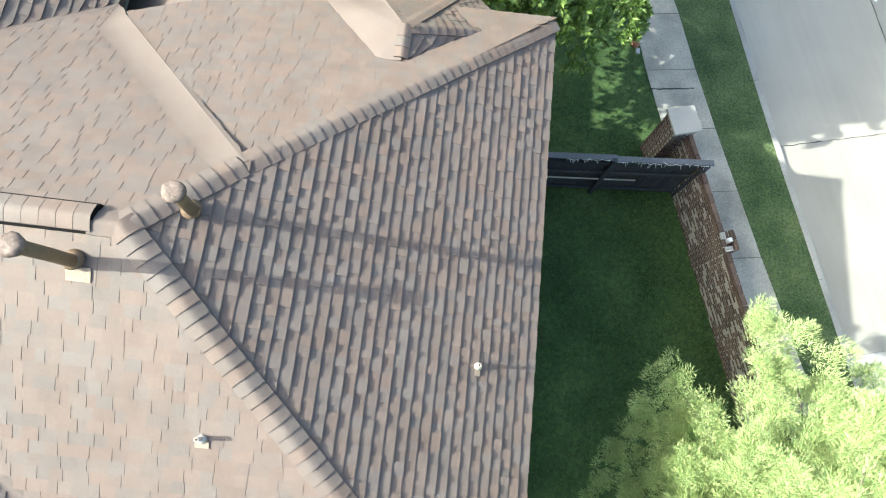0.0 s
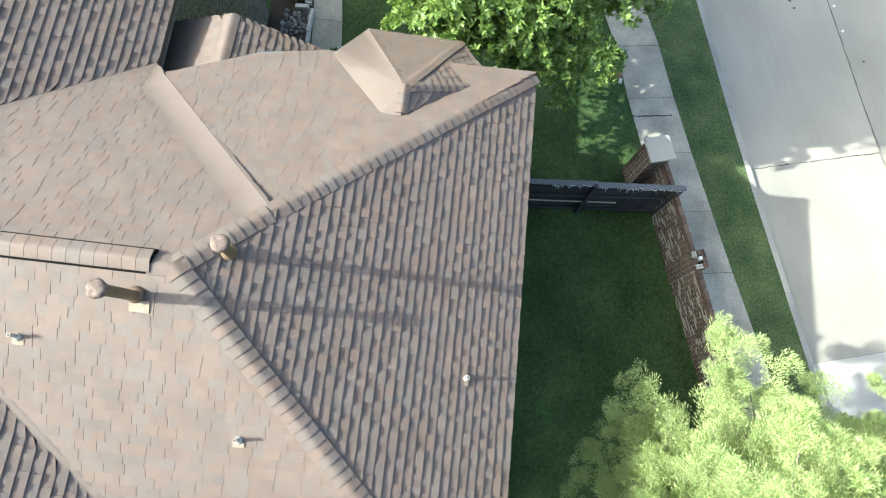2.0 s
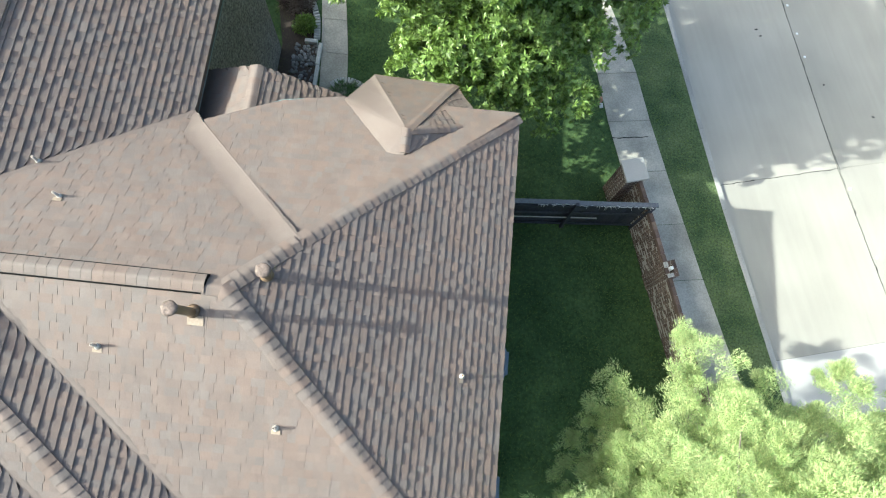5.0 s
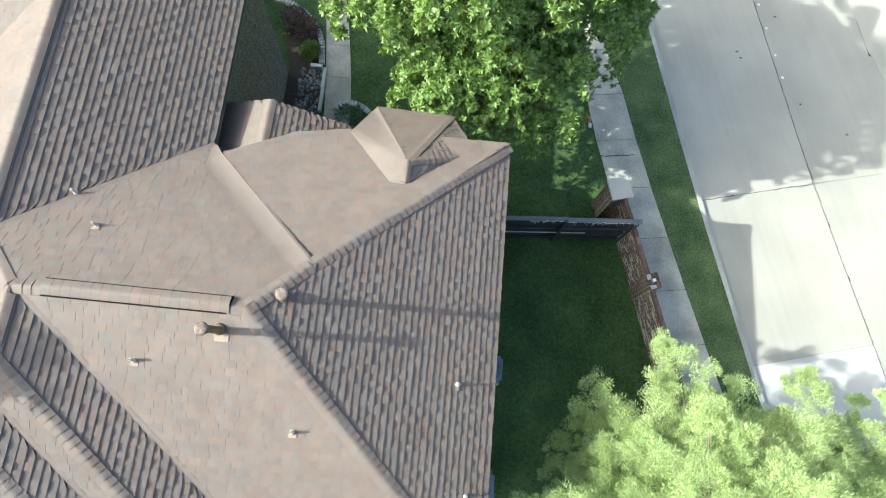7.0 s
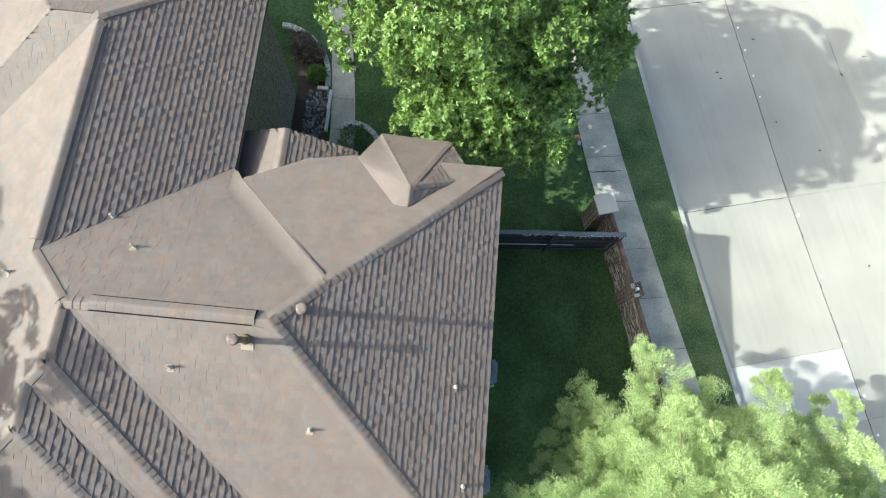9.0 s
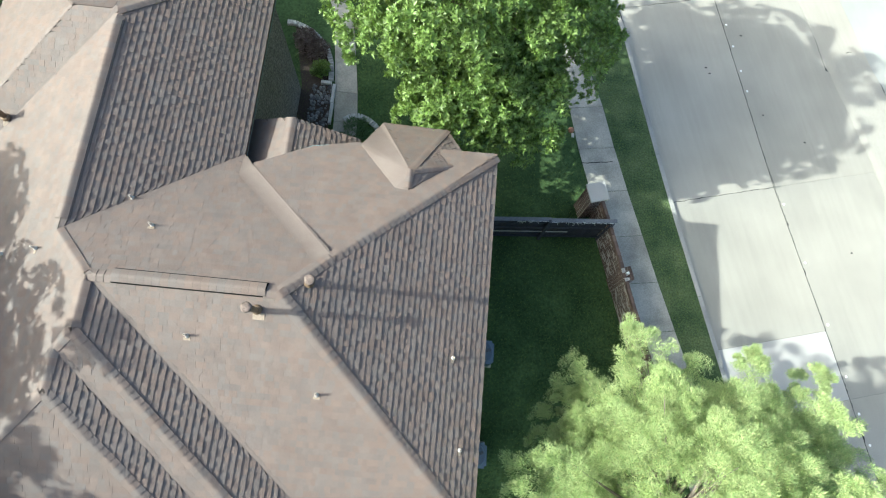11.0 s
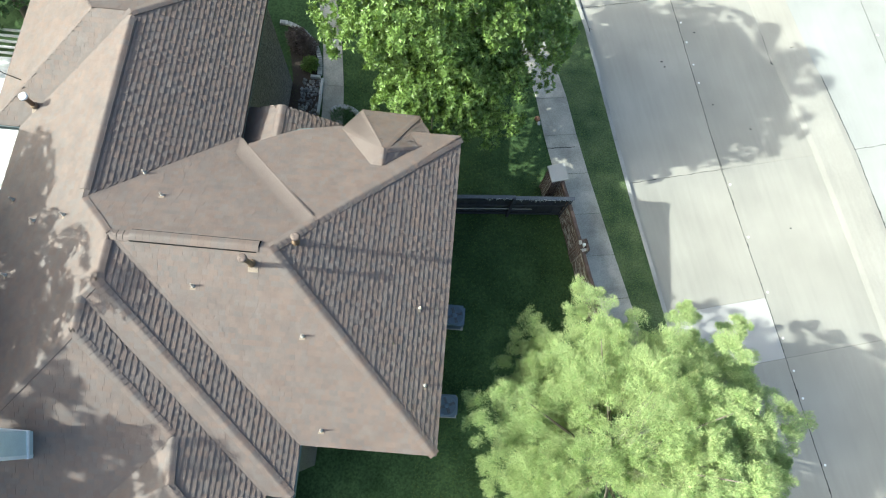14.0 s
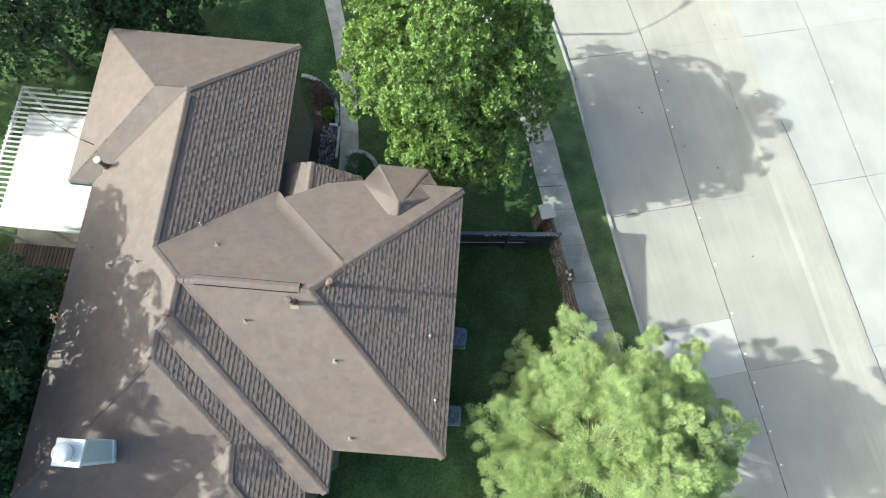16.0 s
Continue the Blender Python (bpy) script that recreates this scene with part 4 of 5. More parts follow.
tree("broad-leaved evergreen tree with glossy green leaves", (-1.1, 9.1, 0.1), (-1.1, 9.1, 5.7), (3.05, 3.4, 3.55), 170, 0.50, M_LEAF_A, 3, broad_leaves, lobes=(((0.5, 6.75, 3.8), (1.25, 1.25, 1.6), 30), ((-0.9, 6.15, 3.9), (1.55, 1.05, 1.4), 30), ((1.8, 8.6, 4.1), (1.25, 1.5, 1.7), 30), ((-0.3, 5.95, 2.75), (1.3, 0.7, 0.8), 8)), rough=0.22, inner=(1, 0.74))
tree("pale yellow-green feathery tree beside the brick wall", (4.9, -3.9, 0.1), (4.85, -3.9, 4.6), (2.9, 3.3, 3.9), 60, 0.60, M_LEAF_B, 8, feathery_leaves, low=-0.45, rough=0.25, inner=(1, 0.72),
     lobes=(((3.8, -0.85, 3.3), (0.95, 1.2, 1.4), 14), ((6.7, -0.9, 3.9), (1.05, 1.1, 1.6), 14), ((7.2, -3.3, 4.6), (1.25, 1.6, 2.1), 24), ((2.95, -2.1, 2.7), (0.8, 1.25, 1.15), 18), ((2.9, -4.6, 3.2), (0.9, 1.4, 1.5), 15), ((4.7, -3.4, 6.9), (1.2, 1.3, 1.3), 12), ((6.6, -2.2, 4.3), (1.0, 1.0, 1.6), 16), ((6.7, -4.7, 5.0), (1.2, 1.4, 1.9), 14), ((5.2, -1.45, 3.8), (1.1, 0.8, 1.5), 9)))
for label, base, centre, radii, blobs, seed, low in (
    ("tall dark green tree beside the back of the house", (-15.6, -2.6, 0.1), (-15.4, -2.6, 7.3), (2.7, 2.6, 4.2), 170, 14, -0.8),
    ("tall dark green tree beside the back of the house", (-15.9, -6.6, 0.1), (-15.6, -6.2, 7.6), (2.9, 2.6, 4.5), 170, 15, -0.8),
    ("tall dark green tree beside the back of the house", (-16.0, -10.0, 0.1), (-15.6, -9.3, 7.4), (2.8, 2.6, 4.3), 120, 19, -0.6),
    ("tall dark green tree behind the patio roof", (-17.6, 0.6, 0.1), (-17.6, 0.4, 8.3), (1.8, 1.6, 2.7), 90, 16, -0.8),
    ("leafy green tree shading the patio roof", (-20.9, 7.9, 0.1), (-20.8, 7.7, 4.1), (2.2, 2.0, 2.7), 100, 20, -0.6),
    ("green tree near the back corner of the house", (-16.4, 10.2, 0.1), (-16.4, 10.2, 4.9), (3.3, 2.4, 3.5), 160, 17, -0.5),
    ("green tree near the back corner of the house", (-15.0, 14.6, 0.1), (-15.0, 14.6, 4.6), (3.2, 2.4, 3.4), 120, 21, -0.5),
    ("green tree near the back corner of the house", (-12.6, 12.1, 0.1), (-12.6, 12.0, 3.3), (1.9, 1.5, 2.1), 70, 18, -0.5),
):
    tree(label, base, centre, radii, blobs, 0.5, M_LEAF_C, seed, dark_leaves, low=low, rough=0.13, inner=(1, 0.78))


# the first of these is unseen, added only to shade the wooden deck
for k, (x, y, h) in enumerate(((-18.7, 1.2, 2.4), (-14.3, -0.8, 2.8), (-13.5, -2.6, 3.2), (-13.4, -5.0, 3.3), (-13.9, -7.4, 3.0))):
    tree("bushy dark green tree behind the house, the outermost added unseen for shade", (x, y, 0.1), (x, y, h), (1.35, 1.4, 2.0), 62, 0.40, M_LEAF_D, 40 + k, dark_leaves, trunk_r=0.09, low=-0.6, rough=0.15, inner=(1, 0.7))


def shrub(label, x, y, z, radius, height, mat, seed, leaves=7, length=0.09, width=0.03):
    thing = tagged(new("shrub"), label, "shrub")
    cs, ns, tufts, r = crown_points((x, y, z + height * 0.45), (radius, radius, height * 0.5), 22, 10, radius * 0.3, seed, low=-0.2)
    v, f = leaf_cloud(cs, ns, leaves, length, width, 0.05, r)
    part("foliage", array_mesh("foliage", v, f, mat), None, thing)
    for k in range(4):
        a = k * 1.6
        part("stem", tube_mesh("stem", [(x, y, z - 0.02), (x + math.cos(a) * radius * 0.3, y + math.sin(a) * radius * 0.3, z + height * 0.5)], [0.012, 0.006], M_BARK, 5), None, thing)


shrub("dark spiky shrub in a curved brick bed", -4.05, 6.75, 0.12, 0.42, 0.6, M_LEAF_C, 31, length=0.16, width=0.02)
shrub("small green shrub in the flower bed", -5.62, 9.2, 0.12, 0.22, 0.35, M_LEAF_A, 32)
shrub("low brown shrub in the flower bed", -6.25, 10.25, 0.12, 0.34, 0.3, M_LEAF_E, 33)
shrub("reddish-brown low shrub in the flower bed", -5.85, 9.95, 0.12, 0.30, 0.28, M_LEAF_E, 34)

# grass blades over the lawn that lies nearest
r = np.random.default_rng(4)
n = 130000
gx, gy = r.uniform(-6.6, 7.4, n), r.uniform(-7.5, 14.5, n)
keep = np.ones(n, bool)
for i in range(n):
    x, y = gx[i], gy[i]
    if x > line_x(KERB, y) - 0.2 or line_x(WALK_L, y) - 0.05 < x < line_x(WALK_R, y) + 0.05 or (y > 5 and line_x(PATH_L, y) - 0.9 < x < line_x(PATH_R, y) + 0.02) or (-6.4 < x < -0.4 and -7 < y < 3.7):
        keep[i] = False
gx, gy = gx[keep], gy[keep]
n = len(gx)
a = r.uniform(0, 2 * math.pi, n)
h = r.uniform(0.025, 0.06, n)
lean = r.uniform(0.01, 0.05, n)
w = 0.006
root = np.stack([gx, gy, np.full(n, 0.108)], 1)
side = np.stack([-np.sin(a) * w, np.cos(a) * w, np.zeros(n)], 1)
tip = root + np.stack([np.cos(a) * lean, np.sin(a) * lean, h], 1)
v = np.stack([root - side, root + side, tip], 1).reshape(-1, 3)
grass = part("grass", array_mesh("grass", v, np.arange(3 * n).reshape(-1, 3), M_BLADE))
tagged(grass, "short mown green grass blades", "grass", kind="stuff")


# ---- flues, vents and chimney on the roof ----
def ring_mesh(name, profile, mat, sides=20, centre=(0, 0, 0), smooth=True):
    """A turned shape from (radius, height) pairs."""
    vs, fs = [], []
    for rad, z in profile:
        vs += [(centre[0] + rad * math.cos(2 * math.pi * k / sides), centre[1] + rad * math.sin(2 * math.pi * k / sides), centre[2] + z) for k in range(sides)]
    for i in range(len(profile) - 1):
        for k in range(sides):
            fs.append((i * sides + k, i * sides + (k + 1) % sides, (i + 1) * sides + (k + 1) % sides, (i + 1) * sides + k))
    fs.append(tuple(range(sides - 1, -1, -1)))
    n = len(profile) * sides
    fs.append(tuple(range(n - sides, n)))
    return mesh_from(name, vs, fs, mat, smooth)


def flashing_plate(size, drop_x, drop_y):
    sx, sy = size
    vs = [(x, y, -drop_x * x - drop_y * y + 0.032) for x, y in ((-sx, -sy), (sx, -sy), (sx, sy), (-sx, sy))]
    vs += [(x, y, z - 0.012) for x, y, z in vs]
    return mesh_from("flashing", vs, [(0, 1, 2, 3), (4, 7, 6, 5), (0, 4, 5, 1), (1, 5, 6, 2), (2, 6, 7, 3), (3, 7, 4, 0)], M_LEAD)


def flue(label, x, y, z, height, radius, cap_r, drop, lean=(0, 0), plate=True):
    thing = tagged(new("flue_pipe"), label, "flue pipe")
    thing.matrix_basis = pose(x, y, z)
    part("pipe", tube_mesh("pipe", [(0, 0, -0.08), (lean[0] * 0.5, lean[1] * 0.5, height * 0.5), (*lean, height)], [radius] * 3, M_PIPE, 18), None, thing)
    part("storm_collar", ring_mesh("storm_collar", [(radius + 0.035, 0.05), (radius + 0.04, 0.065), (radius + 0.004, 0.11)], M_PIPE, 18), None, thing)
    c = part("cap", ring_mesh("cap", [(radius * 0.9, 0), (cap_r, 0.01), (cap_r + 0.004, 0.035), (cap_r * 0.94, 0.05), (cap_r * 0.75, 0.058), (cap_r * 0.45, 0.062), (0.012, 0.064)], M_CAPPED, 22, (*lean, height - 0.01)), None, thing, "weathered pale domed cap")
    for i, vert in enumerate(c.data.vertices):
        k = noise.noise(vert.co * 23 + Vector((x, y, 0)))
        vert.co += Vector((vert.co.x - lean[0], vert.co.y - lean[1], 0.05)) * k * 0.16
    part("band", ring_mesh("band", [(cap_r * 0.8, -0.05), (cap_r * 0.82, -0.045), (cap_r * 0.82, 0.0)], M_PIPE, 18, (*lean, height)), None, c)
    if plate:
        part("flashing", flashing_plate((0.11, 0.06), *drop), None, thing, "pale sheet-metal flashing").location = (0.03, -0.11, -0.11 * -drop[1])
    return thing


flue("brown metal flue pipe with a pale domed cap", -3.60, 0.27, 7.25, 0.79, 0.058, 0.095, (0.461, 0), (0.13, -0.10), plate=False)
flue("tall brown metal flue pipe with a pale domed cap", -4.47, -0.34, 7.325, 0.95, 0.058, 0.095, (0, -0.461), (0.05, -0.12))
nw = flue("metal flue pipe with a white domed cap", -11.1, 3.66, 5.83, 0.45, 0.06, 0.11, (0, -0.49), (-0.05, 0.02))
for o in nw.children:
    if o.name.startswith("cap"):
        o.data.materials[0] = M_WHITE


def vent(x, y, z, drop, height=0.20, radius=0.022, lean=(0, 0)):
    thing = tagged(new("vent_pipe"), "white plastic plumbing vent pipe with a flashing boot", "vent pipe", "plumbing vents on the roof")
    thing.matrix_basis = pose(x, y, z)
    inner = radius * 0.62
    part("pipe", ring_mesh("pipe", [(radius, -0.05), (radius, height), (inner, height), (inner, height - 0.12)], M_PVC, 14), None, thing)
    # a black disc paints the darkness down the open pipe
    part("bore", ring_mesh("bore", [(inner * 0.98, height - 0.11), (inner * 0.98, height - 0.10)], M_BLACK, 12), None, thing)
    part("boot", ring_mesh("boot", [(radius + 0.03, 0.0), (radius + 0.02, 0.04), (radius + 0.005, 0.07)], M_METAL, 14), None, thing)
    plate = flashing_plate((0.065, 0.028) if drop[0] == 0 else (0.03, 0.05), *drop)
    part("flashing", plate, None, thing, "pale flashing plate").location = (0.0, -0.055, 0.055 * drop[1])


SOUTH, NORTH, EAST, WEST = (0, -0.461), (0, 0.543), (0.461, 0), (-0.488, 0)
for x, y, z, d in ((-3.26, -1.74, 6.68, SOUTH), (-5.74, -0.90, 7.06, SOUTH), (-2.69, -3.74, 5.76, SOUTH), (-0.69, -0.72, 5.91, EAST), (-0.40, -2.53, 5.775, EAST), (-6.95, 1.23, 6.81, NORTH), (-7.63, 1.87, 6.475, (0.498, 0)), (-10.0, 0.46, 6.32, WEST), (-10.92, 1.07, 5.87, WEST), (-9.08, 0.54, 6.77, WEST), (-10.42, -0.87, 6.12, WEST)):
    vent(x, y, z, d)

chimney = tagged(new("chimney"), "pale metal-clad chimney with a white top", "chimney")
chimney.matrix_basis = pose(-9.05, -4.52, 6.15)
part("body", box_mesh("body", (0.62, 0.56, 1.85), (0, 0, 0.925), M_CHIMNEY, 0.01), None, chimney)
for sx in (-0.312, 0.312):
    part("corner_trim", box_mesh("corner_trim", (0.012, 0.08, 1.8), (sx, -0.25, 0.90), M_WHITE, 0.002), None, chimney)
part("crown", box_mesh("crown", (0.68, 0.64, 0.07), (0, 0, 1.885), M_WHITE, 0.012), None, chimney, "white sheet-metal chimney top")
part("shroud", ring_mesh("shroud", [(0.20, 1.92), (0.20, 2.06), (0.235, 2.07), (0.235, 2.10), (0.05, 2.16)], M_WHITE, 24, (-0.06, 0, 0)), None, chimney, "round white rain cap")
part("base_flashing", box_mesh("base_flashing", (0.70, 0.64, 0.05), (0, 0, 0.32), M_WHITE, 0.006, pose(0, 0, 0, 24.5, 0, 0)), None, chimney)

# ---- air conditioners beside the house ----
ac = tagged(new("air_conditioner"), "grey-blue square air conditioner on a concrete pad", "air conditioner", "air conditioners by the wall")
ac.matrix_basis = pose(0.46, 0.10, 0.105)
part("pad", box_mesh("pad", (0.72, 0.72, 0.08), (0, 0, 0.03), M_WALK, 0.01), None, ac)
bm = bmesh.new()
bmesh.ops.create_cube(bm, size=1, matrix=Matrix.Translation((0, 0, 0.42)) @ Matrix.Diagonal((0.68, 0.68, 0.70, 1)))
bmesh.ops.bevel(bm, geom=[e for e in bm.edges if abs(e.verts[0].co.z - e.verts[1].co.z) > 0.3], offset=0.07, segments=3, affect="EDGES")
part("housing", bm, M_AC, ac)
part("top", ring_mesh("top", [(0.30, 0.772), (0.33, 0.79), (0.30, 0.80), (0.27, 0.785)], M_AC, 24), None, ac)
part("fan_well", ring_mesh("fan_well", [(0.27, 0.772), (0.27, 0.776)], M_AC_DARK, 24), None, ac)
part("fan_hub", ring_mesh("fan_hub", [(0.08, 0.774), (0.08, 0.80), (0.05, 0.806)], M_AC, 16), None, ac)
for k in range(4):
    part("fan_blade", box_mesh("fan_blade", (0.19, 0.09, 0.006), (0.165, 0, 0.785), M_RAIL, 0, ), None, ac).matrix_basis = pose(0, 0, 0, 0, 0, 90 * k + 20)
for k in range(5):
    rad = 0.10 + k * 0.04
    part("grille_ring", tube_mesh("grille_ring", [(rad * math.cos(q * math.pi / 10), rad * math.sin(q * math.pi / 10), 0.803) for q in range(21)], [0.004] * 21, M_AC, 4), None, ac)
for k in range(14):
    for sgn in (-1, 1):
        part("louvre", box_mesh("louvre", (0.012, 0.50, 0.012), (0.345 * sgn, 0, 0.14 + k * 0.042), M_AC_DARK), None, ac)
copy_thing(ac, pose(0.44, -2.77, 0.105, 0, 0, 2))

# ---- fence across the side yard ----
F0, F1 = Vector((-0.35, 3.83, 0.1)), Vector((4.08, 4.22, 0.1))
fd = (F1 - F0).normalized()
fence = tagged(new("wooden_fence"), "dark-stained wooden board fence with grey rails", "fence")
fturn = Matrix((fd, Vector((-fd.y, fd.x, 0)), Vector((0, 0, 1)))).transposed().to_4x4()
flen = (F1 - F0).length


def on_fence(d, off, z):
    return F0 + fd * d + Vector((-fd.y, fd.x, 0)) * off + Vector((0, 0, z))


fr = random.Random(9)
d = 0.0
while d < flen - 0.05:
    w = 0.138
    h = 1.70 if d < 2.45 else 1.64
    h += fr.uniform(-0.012, 0.012)
    part("board", box_mesh("board", (w - 0.006, 0.02, h), on_fence(d + w / 2, 0.02 + fr.uniform(-0.003, 0.003), h / 2), M_FENCE, 0.002, fturn), None, fence)
    d += w
for dd, hh in ((0.1, 1.72), (2.45, 1.76), (flen - 0.08, 1.68)):
    part("post", box_mesh("post", (0.09, 0.09, hh), on_fence(dd, -0.07, hh / 2), M_FENCE, 0.006, fturn), None, fence)
for zz in (0.2, 1.02, 1.5):
    part("rail", box_mesh("rail", (flen - 0.1, 0.04, 0.09), on_fence(flen / 2, -0.03, zz), M_FENCE, 0.004, fturn), None, fence)
part("top_rail", box_mesh("top_rail", (2.5, 0.12, 0.035), on_fence(1.25, -0.01, 1.735), M_RAIL, 0.004, fturn), None, fence)
part("top_rail", box_mesh("top_rail", (flen - 2.5 + 0.03, 0.12, 0.035), on_fence((flen + 2.5) / 2 + 0.03, -0.01, 1.675), M_RAIL, 0.004, fturn), None, fence)
part("conduit", box_mesh("conduit", (3.1, 0.03, 0.03), on_fence(1.65, -0.08, 0.80), M_METAL, 0.006, fturn), None, fence, "grey metal conduit along the fence")

# string of small lights along the fence top
lights = tagged(new("string_lights"), "white string lights draped along the fence top", "string lights")
pts, fr2 = [], random.Random(3)
for k in range(60):
    d = 1.5 + k * (flen - 1.55) / 59
    z = (1.76 if d < 2.5 else 1.70) - abs(math.sin(k * 0.7)) * 0.05
    pts.append(on_fence(d, -0.075 + fr2.uniform(-0.02, 0.02), z + fr2.uniform(-0.015, 0.015)))
part("wire", tube_mesh("wire", pts, [0.006] * len(pts), M_WHITE, 5), None, lights)
for k in range(60):
    p = pts[k]
    if fr2.random() < 0.4:
        continue
    part("drop", tube_mesh("drop", [p, p + Vector((fr2.uniform(-0.05, 0.05), fr2.uniform(-0.05, 0.02), -fr2.uniform(0.03, 0.14)))], [0.004, 0.007], M_WHITE, 4), None, lights)

# ---- brick garden wall, gate pillar ----
WALL_LINE = [(3.74, 5.0), (4.05, 4.05), (4.78, 1.58), (5.35, -0.3), (6.0, -2.4)]
wl = [Vector((x, y, 0)) for x, y in WALL_LINE]
wlen = [0.0]
for a, b in zip(wl, wl[1:]):
    wlen.append(wlen[-1] + (b - a).length)


def on_wall(d):
    for i in range(len(wl) - 1):
        if d <= wlen[i + 1] or i == len(wl) - 2:
            t = (wl[i + 1] - wl[i]).normalized()
            return wl[i] + t * (d - wlen[i]), t


garden_wall = tagged(new("garden_wall"), "brown brick garden wall with a ragged broken top", "garden wall")
BH, BL, BT = 0.067, 0.213, 0.10
rest_v, rest_f = [], []
for i in range(len(wl) - 1):
    t = (wl[i + 1] - wl[i]).normalized()
    nrm = Vector((-t.y, t.x, 0))
    mid = (wl[i] + wl[i + 1]) / 2
    turn = Matrix((t, nrm, Vector((0, 0, 1)))).transposed().to_4x4()
    part("mortar_core", box_mesh("mortar_core", ((wl[i + 1] - wl[i]).length + 0.004, BT - 0.003, 1.26), mid + Vector((0, 0, 0.73)), M_MORTAR, 0, turn), None, garden_wall, "grey mortar between the bricks")
brick_mesh = box_mesh("brick", (BL - 0.012, BT, BH - 0.012), (0, 0, 0), M_BRICK, 0.002)
half_mesh = box_mesh("brick", (BL / 2 - 0.012, BT, BH - 0.012), (0, 0, 0), M_BRICK, 0.004)
br = random.Random(12)
count = 0
for row in range(21):
    d = 0.0 if row % 2 else -BL / 2
    z = 0.11 + BH * (row + 0.5)
    while d < wlen[-1]:
        p, t = on_wall(max(0.05, d + BL / 2))
        broken = abs(d + BL / 2 - 2.44) < 0.2
        if not (row == 20 and br.random() < 0.08) and not broken:
            turn = Matrix((t, Vector((-t.y, t.x, 0)), Vector((0, 0, 1)))).transposed().to_4x4()
            m = Matrix.Translation(p + Vector((br.uniform(-0.003, 0.003), br.uniform(-0.003, 0.003), z))) @ turn @ pose(0, 0, 0, 0, 0, br.uniform(-1, 1))
            if d < 3.4 and row >= 3 and count < 300:
                ob = new("brick", brick_mesh)
                ob.parent, ob.matrix_basis = garden_wall, m
                count += 1
            else:
                s = len(rest_v)
                hx, hy, hz = (BL - 0.012) / 2, BT / 2, (BH - 0.012) / 2
                rest_v += [m @ Vector((x, y, zz)) for x in (-hx, hx) for y in (-hy, hy) for zz in (-hz, hz)]
                rest_f += [tuple(s + i for i in q) for q in ((0, 1, 3, 2), (4, 6, 7, 5), (0, 4, 5, 1), (2, 3, 7, 6), (1, 5, 7, 3), (0, 2, 6, 4))]
        d += BL
tagged(part("brickwork", mesh_from("brickwork", rest_v, rest_f, M_BRICK_REST), None, garden_wall), kind="stuff")

# hollow pier with an open top, built into the wall
pier = tagged(new("brick_pier"), "hollow brown brick pier with an open broken top", "brick pier")
pier.matrix_basis = pose(4.527, 2.70, 0.10, 0, 0, 16.5)
for size, centre in (((0.094, 0.414, 1.40), (-0.10, 0, 0.70)), ((0.094, 0.414, 1.40), (0.10, 0, 0.70)), ((0.11, 0.094, 1.40), (0, -0.16, 0.70)), ((0.11, 0.094, 1.40), (0, 0.16, 0.70))):
    part("mortar_core", box_mesh("mortar_core", size, centre, M_MORTAR), None, pier)
for row in range(21):
    z = BH * (row + 0.5)
    for x in (-0.10, 0.10):
        for y in ((-0.1065, 0.1065) if row % 2 else (0.0, -0.16, 0.16)):
            ob = new("brick", brick_mesh if abs(y) < 0.12 else half_mesh)
            ob.parent, ob.matrix_basis = pier, pose(x, y, z, 0, 0, 90)
    for y in (-0.162, 0.162):
        ob = new("brick", half_mesh)
        ob.parent, ob.matrix_basis = pier, pose(0, y, z)


def perforated_brick(length, mat):
    """A brick with a row of square holes right through it."""
    n = max(2, round(length / 0.036))
    bm = bmesh.new()
    for y in (-0.036, 0.036):
        bmesh.ops.create_cube(bm, size=1, matrix=Matrix.Translation((0, y, 0)) @ Matrix.Diagonal((length, 0.018, 0.055, 1)))
    for i in range(n + 1):
        bmesh.ops.create_cube(bm, size=1, matrix=Matrix.Translation((length * (i / n - 0.5) * 0.94, 0, 0)) @ Matrix.Diagonal((0.013, 0.056, 0.053, 1)))
    me = bpy.data.meshes.new("perforated_brick")
    bm.to_mesh(me)
    bm.free()
    me.materials.append(mat)
    return me


TOP = 21 * BH + 0.029
long_red, short_pale = perforated_brick(0.20, M_BRICK), perforated_brick(0.13, M_EDGE)
for data, x, y, turned_by, label in ((long_red, 0.10, -0.105, 90, "brown perforated brick"), (long_red, 0.10, 0.105, 93, "brown perforated brick"), (short_pale, -0.06, -0.16, 2, "pale perforated brick"), (short_pale, -0.10, 0.12, 88, "pale perforated brick")):
    part("perforated_brick", data, None, pier, label).matrix_basis = pose(x, y, TOP, 0, 0, turned_by)
part("post", box_mesh("post", (0.085, 0.085, 1.50), (0.0, 0.01, 0.75), M_WHITE, 0.01), None, pier, "white painted post inside the pier")

pillar = tagged(new("brick_pillar"), "square brown brick gate pillar with a pale stone cap", "pillar")
PT = pose(3.53, 5.10, 0.10, 0, 0, 16.5)
pillar.matrix_basis = PT
part("mortar_core", box_mesh("mortar_core", (0.487, 0.487, 1.62), (0, 0, 0.81), M_MORTAR), None, pillar)
